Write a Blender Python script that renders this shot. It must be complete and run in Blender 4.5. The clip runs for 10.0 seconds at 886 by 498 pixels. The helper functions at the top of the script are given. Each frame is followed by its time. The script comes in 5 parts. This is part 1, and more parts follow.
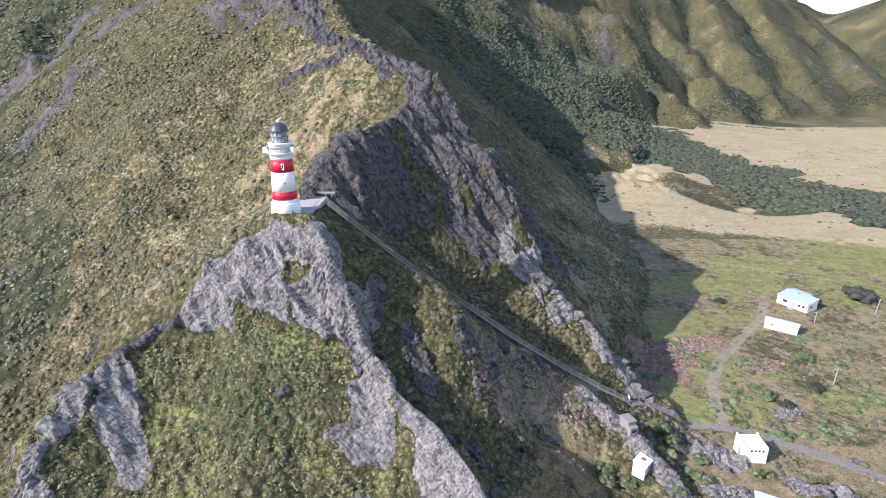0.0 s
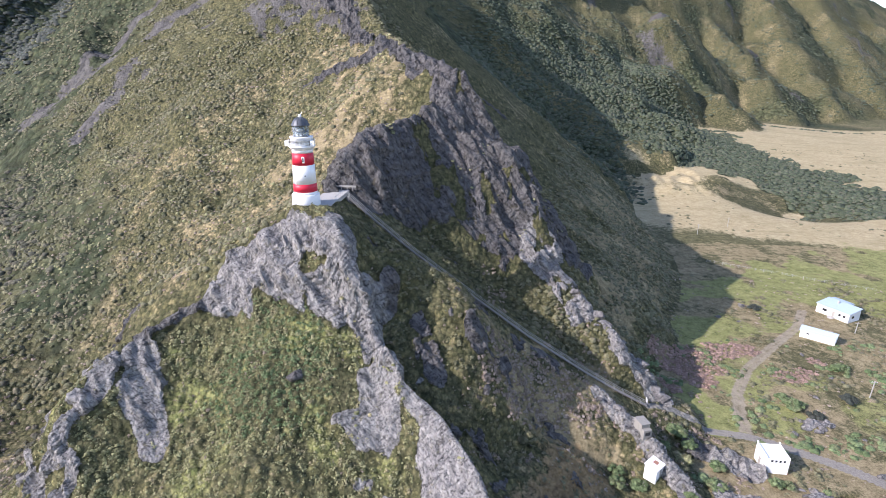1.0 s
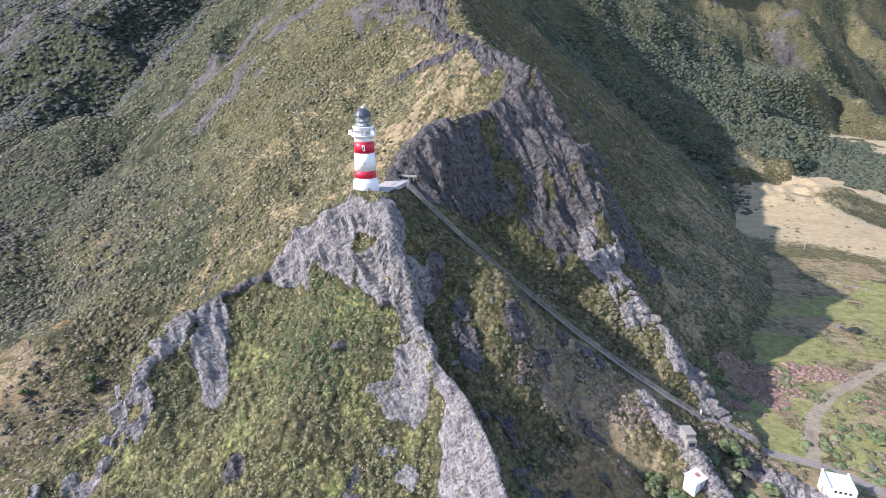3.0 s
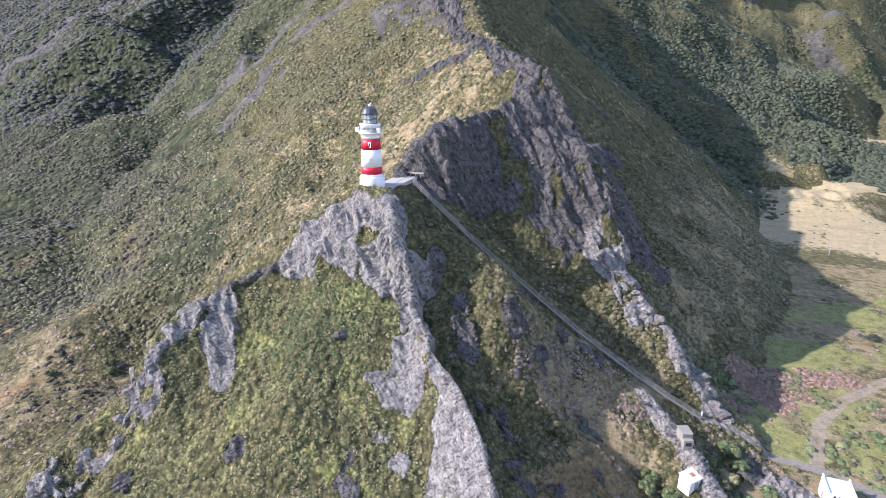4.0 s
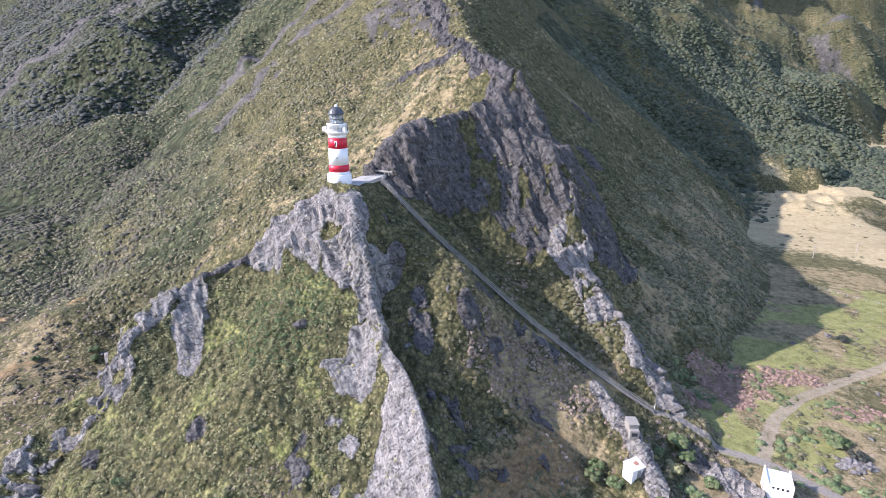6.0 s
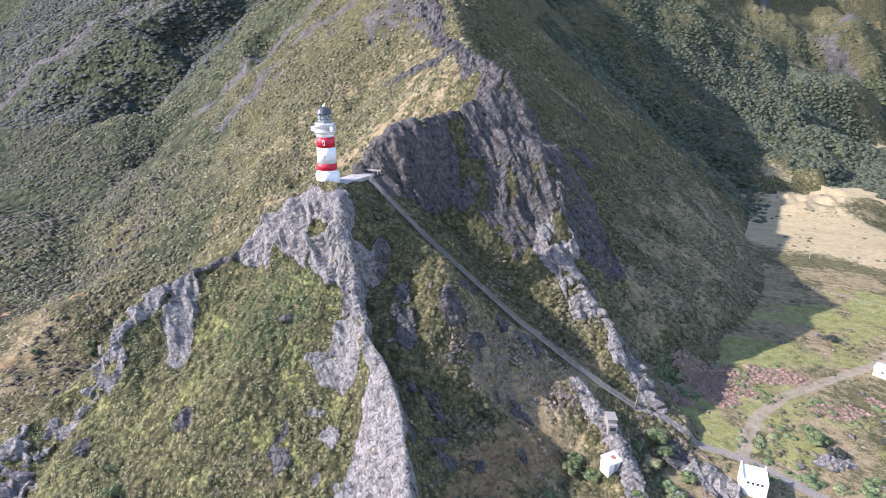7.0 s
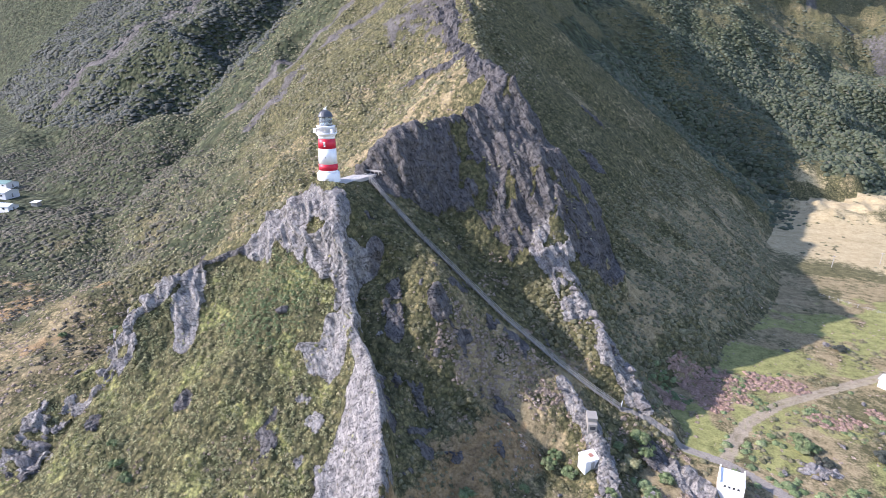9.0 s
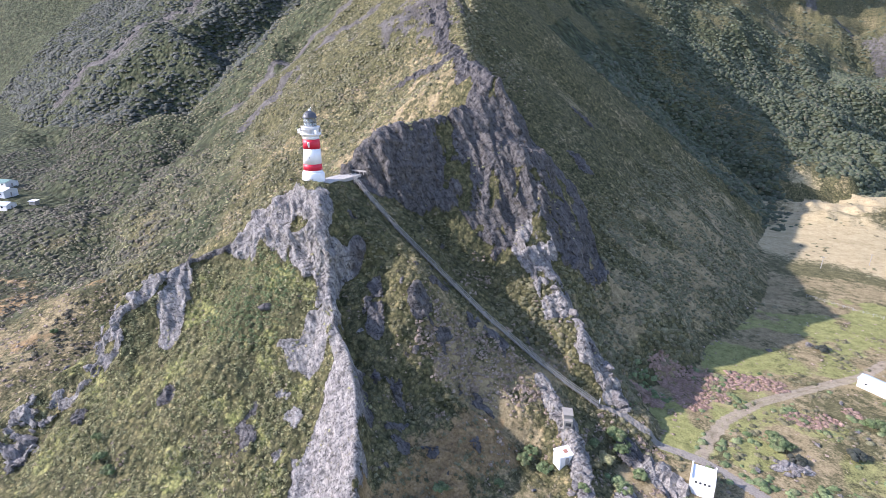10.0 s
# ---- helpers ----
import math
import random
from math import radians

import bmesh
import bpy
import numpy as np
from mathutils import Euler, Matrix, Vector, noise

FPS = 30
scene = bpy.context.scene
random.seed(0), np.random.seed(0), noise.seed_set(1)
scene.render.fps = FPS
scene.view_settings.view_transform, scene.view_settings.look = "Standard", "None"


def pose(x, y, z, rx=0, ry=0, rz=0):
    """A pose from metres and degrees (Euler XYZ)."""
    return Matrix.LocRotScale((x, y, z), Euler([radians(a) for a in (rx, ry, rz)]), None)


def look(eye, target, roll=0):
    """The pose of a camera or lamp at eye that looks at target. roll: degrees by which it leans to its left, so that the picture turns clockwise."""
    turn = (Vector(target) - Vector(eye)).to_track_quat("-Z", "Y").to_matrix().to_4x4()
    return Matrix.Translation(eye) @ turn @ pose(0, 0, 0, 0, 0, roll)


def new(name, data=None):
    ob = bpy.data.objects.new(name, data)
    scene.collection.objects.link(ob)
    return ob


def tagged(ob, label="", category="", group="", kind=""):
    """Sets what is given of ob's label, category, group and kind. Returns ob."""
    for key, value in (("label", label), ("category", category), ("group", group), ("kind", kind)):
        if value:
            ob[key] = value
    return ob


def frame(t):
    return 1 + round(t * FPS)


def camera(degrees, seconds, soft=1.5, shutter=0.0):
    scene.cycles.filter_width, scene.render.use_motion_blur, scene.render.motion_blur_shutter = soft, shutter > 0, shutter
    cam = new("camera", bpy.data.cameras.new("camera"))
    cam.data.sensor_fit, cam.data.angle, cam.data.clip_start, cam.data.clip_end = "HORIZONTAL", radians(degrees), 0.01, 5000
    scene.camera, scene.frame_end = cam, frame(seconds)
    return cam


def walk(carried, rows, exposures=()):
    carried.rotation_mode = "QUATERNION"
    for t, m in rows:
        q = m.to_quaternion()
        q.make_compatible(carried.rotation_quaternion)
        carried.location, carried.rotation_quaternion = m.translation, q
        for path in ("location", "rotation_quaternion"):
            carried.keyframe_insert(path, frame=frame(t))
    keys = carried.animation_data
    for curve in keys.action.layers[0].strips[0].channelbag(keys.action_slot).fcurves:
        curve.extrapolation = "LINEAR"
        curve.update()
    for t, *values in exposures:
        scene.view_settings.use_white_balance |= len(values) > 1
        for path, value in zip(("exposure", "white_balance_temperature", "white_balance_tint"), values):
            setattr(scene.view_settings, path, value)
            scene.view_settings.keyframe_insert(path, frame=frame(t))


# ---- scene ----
cam = camera(78.06, 10.0, soft=0.8)
PATH = [
    (0, (0.879, -0.675, 83.701), (0.830, 1.215, 83.050), 0.05),
    (0.5, (3.517, -1.279, 83.420), (3.396, 0.608, 82.769), 0.07),
    (1, (6.465, -2.037, 83.039), (6.265, -0.156, 82.389), 0.08),
    (1.5, (9.354, -2.704, 82.634), (9.070, -0.833, 81.986), 0.12),
    (2, (12.526, -3.292, 82.268), (12.146, -1.437, 81.622), 0.06),
    (2.5, (15.504, -3.782, 81.874), (15.032, -1.948, 81.230), 0.05),
    (3, (18.697, -4.256, 81.556), (18.130, -2.449, 80.914), -0.02),
    (4.5, (27.900, -5.346, 80.998), (27.220, -3.575, 80.363), 0.20),
    (5, (31.000, -5.498, 81.167), (30.309, -3.731, 80.534), 0.22),
    (5.5, (33.986, -5.691, 81.176), (33.287, -3.927, 80.545), 0.36),
    (6, (37.273, -5.871, 81.190), (36.570, -4.108, 80.561), 0.37),
    (7.5, (46.337, -6.238, 81.397), (45.573, -4.499, 80.771), 0.34),
    (8, (49.244, -6.211, 81.684), (48.439, -4.490, 81.059), 0.36),
    (8.5, (51.928, -6.068, 81.956), (51.090, -4.363, 81.331), 0.37),
    (9, (54.801, -5.901, 82.227), (53.948, -4.203, 81.603), 0.37),
    (9.5, (57.534, -5.614, 82.505), (56.676, -3.919, 81.880), 0.37),
    (10, (60.495, -5.368, 82.640), (59.632, -3.675, 82.017), 0.48),
]
walk(cam, [(t, look(eye, target, roll)) for t, eye, target, roll in PATH], exposures=[(0, 0.80, 6350, 22), (4, 1.02, 6350, 25), (10, 1.14, 6350, 25)])

# ---- light ----
SUN_EAST, SUN_NORTH, SUN_UP = -0.750, -0.382, 0.539   # towards the sun
world = bpy.data.worlds.new("sky")
scene.world = world
world.use_nodes = True
wn = world.node_tree
sky = wn.nodes.new("ShaderNodeTexSky")
sky.sky_type = "NISHITA"
sky.sun_disc = False
sky.sun_elevation = math.asin(SUN_UP)
sky.sun_rotation = math.atan2(SUN_EAST, SUN_NORTH)
sky.air_density, sky.dust_density, sky.ozone_density = 1.0, 0.5, 1.0
wn.nodes["Background"].inputs["Strength"].default_value = 0.17
wn.links.new(sky.outputs["Color"], wn.nodes["Background"].inputs["Color"])
sun_data = bpy.data.lights.new("sun", "SUN")
sun_data.energy, sun_data.angle, sun_data.color = 4.1, radians(0.55), (1.0, 0.96, 0.90)
sun = new("sun", sun_data)
sun.matrix_world = look((-300, -100, 300), (-300 - SUN_EAST, -100 - SUN_NORTH, 300 - SUN_UP))


# ---- materials ----
class Nodes:
    """A small wrapper that strings shader nodes together."""

    def __init__(self, name):
        self.mat = bpy.data.materials.new(name)
        self.mat.use_nodes = True
        self.tree = self.mat.node_tree
        self.bsdf = self.tree.nodes["Principled BSDF"]
        self.geo = self.tree.nodes.new("ShaderNodeNewGeometry")

    def node(self, kind, **values):
        n = self.tree.nodes.new(kind)
        for key, value in values.items():
            if key in n.inputs:
                self.plug(value, n.inputs[key])
        return n

    def plug(self, value, socket):
        if hasattr(value, "is_output"):
            self.tree.links.new(value, socket)
        else:
            socket.default_value = value

    def noise(self, scale, detail=4.0, rough=0.55, where=None):
        n = self.node("ShaderNodeTexNoise", Scale=scale, Detail=detail, Roughness=rough)
        self.tree.links.new(where if where is not None else self.place(), n.inputs["Vector"])
        return n.outputs["Fac"]

    def cells(self, scale, warp):
        """Rounded cells: distance from each cell's middle, and a random tone for each cell."""
        v = self.tree.nodes.new("ShaderNodeTexVoronoi")
        v.inputs["Scale"].default_value = scale
        bend = self.node("ShaderNodeTexNoise", Scale=scale * 1.7, Detail=3.0)
        self.tree.links.new(self.place(), bend.inputs["Vector"])
        m = self.tree.nodes.new("ShaderNodeVectorMath")
        m.operation = "MULTIPLY_ADD"
        self.tree.links.new(bend.outputs["Color"], m.inputs[0])
        m.inputs[1].default_value = (warp, warp, warp)
        self.tree.links.new(self.place(), m.inputs[2])
        self.tree.links.new(m.outputs[0], v.inputs["Vector"])
        tone = self.tree.nodes.new("ShaderNodeSeparateColor")
        self.tree.links.new(v.outputs["Color"], tone.inputs[0])
        return v.outputs["Distance"], tone.outputs[0]

    def blend(self, fac, a, b):
        m = self.tree.nodes.new("ShaderNodeMix")
        self.plug(fac, m.inputs[0])
        self.plug(a, m.inputs[2])
        self.plug(b, m.inputs[3])
        return m.outputs[0]

    def place(self):
        return self.geo.outputs["Position"]

    def stretch(self, x, y, z, rx=0, ry=0, rz=0):
        m = self.tree.nodes.new("ShaderNodeMapping")
        m.inputs["Scale"].default_value = (x, y, z)
        m.inputs["Rotation"].default_value = (radians(rx), radians(ry), radians(rz))
        self.tree.links.new(self.place(), m.inputs["Vector"])
        return m.outputs["Vector"]

    def grain(self, x, y, z, rx=0, ry=0, rz=0):
        """Coordinates in turned axes, each with its own fineness."""
        m = self.tree.nodes.new("ShaderNodeMapping")
        m.vector_type = "TEXTURE"
        m.inputs["Scale"].default_value = (1 / x, 1 / y, 1 / z)
        m.inputs["Rotation"].default_value = (radians(rx), radians(ry), radians(rz))
        self.tree.links.new(self.place(), m.inputs["Vector"])
        return m.outputs["Vector"]

    def ramp(self, fac, *stops):
        r = self.tree.nodes.new("ShaderNodeValToRGB")
        el = r.color_ramp.elements
        while len(el) < len(stops):
            el.new(0.5)
        for e, (pos, col) in zip(el, stops):
            e.position, e.color = pos, (*col, 1)
        self.plug(fac, r.inputs["Fac"])
        return r.outputs["Color"]

    def step(self, fac, low, high):
        m = self.tree.nodes.new("ShaderNodeMapRange")
        m.interpolation_type = "SMOOTHSTEP"
        self.plug(fac, m.inputs["Value"])
        m.inputs["From Min"].default_value, m.inputs["From Max"].default_value = low, high
        return m.outputs["Result"]

    def mix(self, fac, a, b, blend="MIX"):
        m = self.tree.nodes.new("ShaderNodeMix")
        m.data_type, m.blend_type = "RGBA", blend
        self.plug(fac, m.inputs[0])
        self.plug(a if hasattr(a, "is_output") else (*a, 1), m.inputs[6])
        self.plug(b if hasattr(b, "is_output") else (*b, 1), m.inputs[7])
        return m.outputs[2]

    def math(self, op, a, b=0.0):
        m = self.tree.nodes.new("ShaderNodeMath")
        m.operation = op
        self.plug(a, m.inputs[0])
        self.plug(b, m.inputs[1])
        return m.outputs[0]

    def attribute(self, name):
        a = self.tree.nodes.new("ShaderNodeAttribute")
        a.attribute_name = name
        return a.outputs["Fac"]

    def bump(self, height, strength, distance):
        b = self.node("ShaderNodeBump", Strength=strength, Distance=distance, Height=height)
        self.tree.links.new(b.outputs["Normal"], self.bsdf.inputs["Normal"])

    def finish(self, color, rough=0.9, metal=0.0, spec=0.25):
        self.plug(color if hasattr(color, "is_output") else (*color, 1), self.bsdf.inputs["Base Color"])
        self.plug(rough, self.bsdf.inputs["Roughness"])
        self.bsdf.inputs["Metallic"].default_value = metal
        self.bsdf.inputs["Specular IOR Level"].default_value = spec
        return self.mat


def rock_colour(n):
    """Grey stone with dipping beds, dark cracks, pale worn faces and lichen; shade is painted in off the pale lines."""
    bands = n.noise(1.0, 7, 0.68, n.grain(1.3, 1.3, 0.34, -18, -41))
    streak = n.noise(1.0, 6, 0.68, n.grain(2.6, 3.4, 0.62, -18, -41, 20))
    blocks = n.noise(0.33, 4, 0.6)
    gap, tone = n.cells(0.85, 0.7)
    chip, shade = n.cells(2.1, 0.35)
    joint = n.step(n.noise(1.0, 5, 0.62, n.grain(0.5, 2.2, 0.8, 25, 20, 50)), 0.57, 0.62)
    c = n.ramp(bands, (0.30, (0.17, 0.17, 0.175)), (0.44, (0.285, 0.282, 0.283)), (0.56, (0.385, 0.380, 0.375)), (0.72, (0.45, 0.442, 0.43)))
    c = n.mix(n.math("MULTIPLY", n.step(streak, 0.52, 0.63), 0.8), c, (0.07, 0.072, 0.08))
    c = n.mix(n.math("MULTIPLY", n.step(n.math("SUBTRACT", 1.0, streak), 0.56, 0.70), 0.35), c, (0.42, 0.41, 0.40))
    c = n.mix(n.math("MULTIPLY", joint, 0.6), c, (0.06, 0.06, 0.066))
    c = n.mix(n.math("MULTIPLY", n.step(tone, 0.35, 0.05), 0.45), c, n.mix(1.0, c, (0.5, 0.5, 0.52), "MULTIPLY"))
    c = n.mix(n.math("MULTIPLY", n.step(shade, 0.7, 1.0), 0.25), c, n.mix(1.0, c, (1.3, 1.29, 1.27), "MULTIPLY"))
    c = n.mix(n.math("MULTIPLY", n.step(chip, 0.5, 0.8), 0.25), c, (0.06, 0.06, 0.066))
    c = n.mix(n.math("MULTIPLY", n.step(blocks, 0.50, 0.66), 0.45), c, n.mix(1.0, c, (0.62, 0.62, 0.64), "MULTIPLY"))
    c = n.mix(n.math("MULTIPLY", n.step(n.noise(0.8, 5, 0.68), 0.56, 0.68), 0.55), c, (0.17, 0.155, 0.085))
    # Painted shade: rock outside the pale zone is darkened to less than half.
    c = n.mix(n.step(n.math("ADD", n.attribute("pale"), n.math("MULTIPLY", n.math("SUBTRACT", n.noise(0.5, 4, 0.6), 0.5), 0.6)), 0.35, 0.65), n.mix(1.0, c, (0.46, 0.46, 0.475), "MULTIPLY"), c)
    c = n.mix(1.0, c, (0.91, 0.885, 0.85), "MULTIPLY")
    relief = n.math("SUBTRACT", n.math("ADD", n.math("MULTIPLY", bands, 0.9), n.math("MULTIPLY", streak, -0.8)), n.math("ADD", n.math("MULTIPLY", joint, 0.3), n.math("ADD", n.math("MULTIPLY", gap, 1.0), n.math("MULTIPLY", chip, 0.2))))
    return c, relief


def ground_material():
    n = Nodes("hillside")
    grain, fine, mid, lump, broad = n.noise(7.0, 4, 0.65), n.noise(1.9, 6, 0.68), n.noise(0.42, 5, 0.6), n.noise(0.13, 5, 0.62), n.noise(0.03, 4, 0.55)
    speck = n.math("ADD", n.math("ADD", n.math("MULTIPLY", fine, 0.42), n.math("MULTIPLY", mid, 0.33)), n.math("ADD", n.math("MULTIPLY", lump, 0.15), n.math("MULTIPLY", grain, 0.10)))
    coarse = n.math("ADD", n.math("MULTIPLY", mid, 0.5), n.math("MULTIPLY", lump, 0.5))
    dry = n.ramp(speck, (0.36, (0.085, 0.072, 0.042)), (0.46, (0.20, 0.163, 0.092)), (0.54, (0.30, 0.245, 0.145)), (0.64, (0.40, 0.335, 0.21)))
    green = n.ramp(speck, (0.36, (0.032, 0.034, 0.018)), (0.45, (0.080, 0.079, 0.040)), (0.54, (0.145, 0.135, 0.071)), (0.64, (0.28, 0.225, 0.125)))
    dark = n.ramp(coarse, (0.36, (0.024, 0.032, 0.020)), (0.47, (0.050, 0.062, 0.036)), (0.56, (0.080, 0.090, 0.052)), (0.66, (0.125, 0.124, 0.078)))
    field = n.ramp(speck, (0.34, (0.20, 0.16, 0.088)), (0.46, (0.36, 0.295, 0.172)), (0.58, (0.475, 0.40, 0.25)), (0.68, (0.55, 0.48, 0.325)))
    field = n.mix(n.math("MULTIPLY", n.step(n.noise(1.0, 4, 0.6, n.stretch(0.02, 0.11, 0.05, 0, 0, 20)), 0.52, 0.66), 0.5), field, (0.27, 0.235, 0.125))
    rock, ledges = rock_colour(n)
    lawn = n.ramp(speck, (0.36, (0.075, 0.082, 0.036)), (0.46, (0.18, 0.190, 0.074)), (0.56, (0.285, 0.285, 0.116)), (0.66, (0.385, 0.355, 0.175)))
    rut = n.ramp(speck, (0.38, (0.20, 0.168, 0.12)), (0.52, (0.31, 0.265, 0.195)), (0.64, (0.42, 0.37, 0.285)))
    scree = n.ramp(n.math("ADD", n.math("MULTIPLY", speck, 0.6), n.math("MULTIPLY", lump, 0.4)), (0.36, (0.045, 0.043, 0.042)), (0.48, (0.092, 0.087, 0.083)), (0.60, (0.150, 0.142, 0.134)), (0.70, (0.22, 0.207, 0.19)))
    earth = n.ramp(speck, (0.37, (0.095, 0.066, 0.038)), (0.5, (0.235, 0.165, 0.085)), (0.63, (0.38, 0.28, 0.16)))
    gravel = n.ramp(n.math("ADD", n.math("MULTIPLY", fine, 0.5), n.math("MULTIPLY", grain, 0.5)), (0.36, (0.165, 0.152, 0.135)), (0.64, (0.33, 0.305, 0.268)))
    edge = n.math("ADD", n.math("MULTIPLY", n.math("SUBTRACT", mid, 0.5), 1.0), n.math("MULTIPLY", n.math("SUBTRACT", fine, 0.5), 0.7))

    def zone(name, low=0.36, high=0.64, rag=1.0):
        return n.step(n.math("ADD", n.attribute(name), n.math("MULTIPLY", edge, rag)), low, high)

    colour = n.mix(zone("dry", 0.25, 0.75, 1.3), green, dry)
    colour = n.mix(zone("bush", 0.3, 0.7), colour, dark)
    colour = n.mix(zone("field", 0.3, 0.7, 0.8), colour, field)
    colour = n.mix(zone("lawn", 0.3, 0.7, 0.9), colour, lawn)
    # single bushes: each with its own tone, the shade between them painted as dark gaps
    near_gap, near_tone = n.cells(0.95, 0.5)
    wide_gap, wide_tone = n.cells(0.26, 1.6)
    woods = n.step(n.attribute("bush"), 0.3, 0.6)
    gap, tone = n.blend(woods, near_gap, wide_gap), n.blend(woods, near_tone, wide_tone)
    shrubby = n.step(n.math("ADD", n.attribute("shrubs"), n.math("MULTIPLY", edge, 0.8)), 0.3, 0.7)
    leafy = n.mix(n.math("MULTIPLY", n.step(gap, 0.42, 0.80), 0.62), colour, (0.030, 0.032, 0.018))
    leafy = n.mix(n.step(tone, 0.55, 1.0), leafy, n.mix(1.0, leafy, (1.25, 1.22, 1.12), "MULTIPLY"))
    leafy = n.mix(n.step(tone, 0.45, 0.0), leafy, n.mix(1.0, leafy, (0.62, 0.68, 0.62), "MULTIPLY"))
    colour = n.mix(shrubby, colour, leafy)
    colour = n.mix(zone("earth"), colour, earth)
    colour = n.mix(zone("scree", 0.34, 0.66, 1.6), colour, scree)
    bare = zone("rock", 0.40, 0.60, 1.4)
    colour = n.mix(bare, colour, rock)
    colour = n.mix(n.step(n.math("ADD", n.attribute("track"), n.math("MULTIPLY", edge, 0.6)), 0.35, 0.7), colour, gravel)
    colour = n.mix(n.step(n.math("ADD", n.attribute("drive"), n.math("MULTIPLY", edge, 0.5)), 0.2, 0.8), colour, rut)
    colour = n.mix(n.math("MULTIPLY", n.step(broad, 0.40, 0.62), 0.25), colour, n.mix(1.0, colour, (0.74, 0.78, 0.72), "MULTIPLY"))
    soil = n.math("ADD", n.math("MULTIPLY", fine, 0.7), n.math("ADD", n.math("MULTIPLY", grain, 0.3), n.math("MULTIPLY", mid, 0.8)))
    domes = n.blend(woods, n.math("MULTIPLY", near_gap, -0.9), n.math("MULTIPLY", wide_gap, -3.2))
    soil = n.math("ADD", n.math("MULTIPLY", soil, 0.7), n.math("MULTIPLY", domes, shrubby))
    pick = n.tree.nodes.new("ShaderNodeMix")
    n.plug(bare, pick.inputs[0])
    n.plug(soil, pick.inputs[2])
    n.plug(ledges, pick.inputs[3])
    n.bump(pick.outputs[0], 1.0, 0.5)
    return n.finish(colour, 0.95, 0, 0.12)


def leaf_material(name, deep, pale, old):
    n = Nodes(name)
    deep, pale, old = [(r * 1.03, g * 0.985, b * 1.30) for r, g, b in (deep, pale, old)]
    geo = n.tree.nodes.new("ShaderNodeNewGeometry")
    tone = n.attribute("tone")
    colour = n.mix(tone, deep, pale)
    colour = n.mix(n.math("MULTIPLY", n.step(n.noise(0.45, 3, 0.5), 0.5, 0.7), 0.7), colour, old)
    colour = n.mix(n.math("MULTIPLY", geo.outputs["Random Per Island"], 0.34), colour, n.mix(1.0, colour, (0.45, 0.48, 0.42), "MULTIPLY"))
    fine = n.noise(2.6, 4, 0.7)
    colour = n.mix(n.math("MULTIPLY", n.step(fine, 0.56, 0.40), 0.6), colour, n.mix(1.0, colour, (0.46, 0.48, 0.45), "MULTIPLY"))
    colour = n.mix(n.math("MULTIPLY", n.step(fine, 0.55, 0.68), 0.6), colour, n.mix(1.0, colour, (1.45, 1.42, 1.35), "MULTIPLY"))
    n.bump(fine, 0.8, 0.5)
    return n.finish(colour, 0.75, 0, 0.2)


def paint_material(name, colour, dirt, amount=0.35, rough=0.55, bump=0.0, spec=0.4, metal=0.0):
    n = Nodes(name)
    streak = n.noise(1.0, 5, 0.65, n.stretch(2.2, 2.2, 0.35))
    spots = n.noise(4.5, 5, 0.65)
    mask = n.math("MULTIPLY", n.step(n.math("ADD", n.math("MULTIPLY", streak, 0.6), n.math("MULTIPLY", spots, 0.4)), 0.45, 0.72), amount)
    c = n.mix(mask, colour, dirt)
    if bump:
        n.bump(spots, bump, 0.05)
    return n.finish(c, rough, metal, spec)


HILL = ground_material()
SCRUB = leaf_material("scrub leaves", (0.088, 0.095, 0.038), (0.270, 0.268, 0.122), (0.288, 0.248, 0.135))
FLAX = leaf_material("pale coastal shrub leaves", (0.182, 0.205, 0.074), (0.480, 0.480, 0.198), (0.43, 0.37, 0.175))
LUSH = leaf_material("fresh green leaves", (0.085, 0.140, 0.045), (0.25, 0.33, 0.125), (0.25, 0.26, 0.11))
FOREST = leaf_material("forest canopy leaves", (0.046, 0.066, 0.032), (0.120, 0.150, 0.072), (0.155, 0.145, 0.085))
VALLEY = leaf_material("grey-green valley bush leaves", (0.050, 0.056, 0.031), (0.150, 0.150, 0.080), (0.19, 0.16, 0.09))
DARKBUSH = leaf_material("dark bush leaves", (0.044, 0.058, 0.038), (0.098, 0.116, 0.074), (0.115, 0.112, 0.076))
HEATH = leaf_material("dusty pink heath twigs", (0.25, 0.17, 0.10), (0.46, 0.335, 0.215), (0.24, 0.19, 0.11))
STRAW = leaf_material("dry tussock blades", (0.230, 0.184, 0.106), (0.478, 0.405, 0.258), (0.331, 0.267, 0.152))
WHITE = paint_material("white tower paint", (0.83, 0.84, 0.85), (0.60, 0.58, 0.54), 0.25, 0.45)
RED = paint_material("red tower paint", (0.58, 0.020, 0.048), (0.42, 0.05, 0.05), 0.35, 0.45)
DOME = paint_material("dark grey lantern metal", (0.085, 0.095, 0.11), (0.16, 0.16, 0.16), 0.4, 0.5, 0, 0.5, 0.3)
HUTGREY = paint_material("mossy grey concrete", (0.27, 0.26, 0.235), (0.15, 0.145, 0.12), 0.6, 0.92, 0.3, 0.2)
CONCRETE = paint_material("weathered concrete", (0.40, 0.39, 0.37), (0.24, 0.23, 0.21), 0.6, 0.9, 0.3, 0.2)
HOUSEWALL = paint_material("white weatherboard paint", (0.80, 0.80, 0.79), (0.55, 0.54, 0.51), 0.3, 0.6)
ROOFWHITE = paint_material("white painted roofing iron", (0.82, 0.83, 0.84), (0.62, 0.60, 0.57), 0.3, 0.5)
ROOFBLUE = paint_material("pale blue-grey roofing iron", (0.43, 0.53, 0.61), (0.36, 0.41, 0.46), 0.4, 0.45)
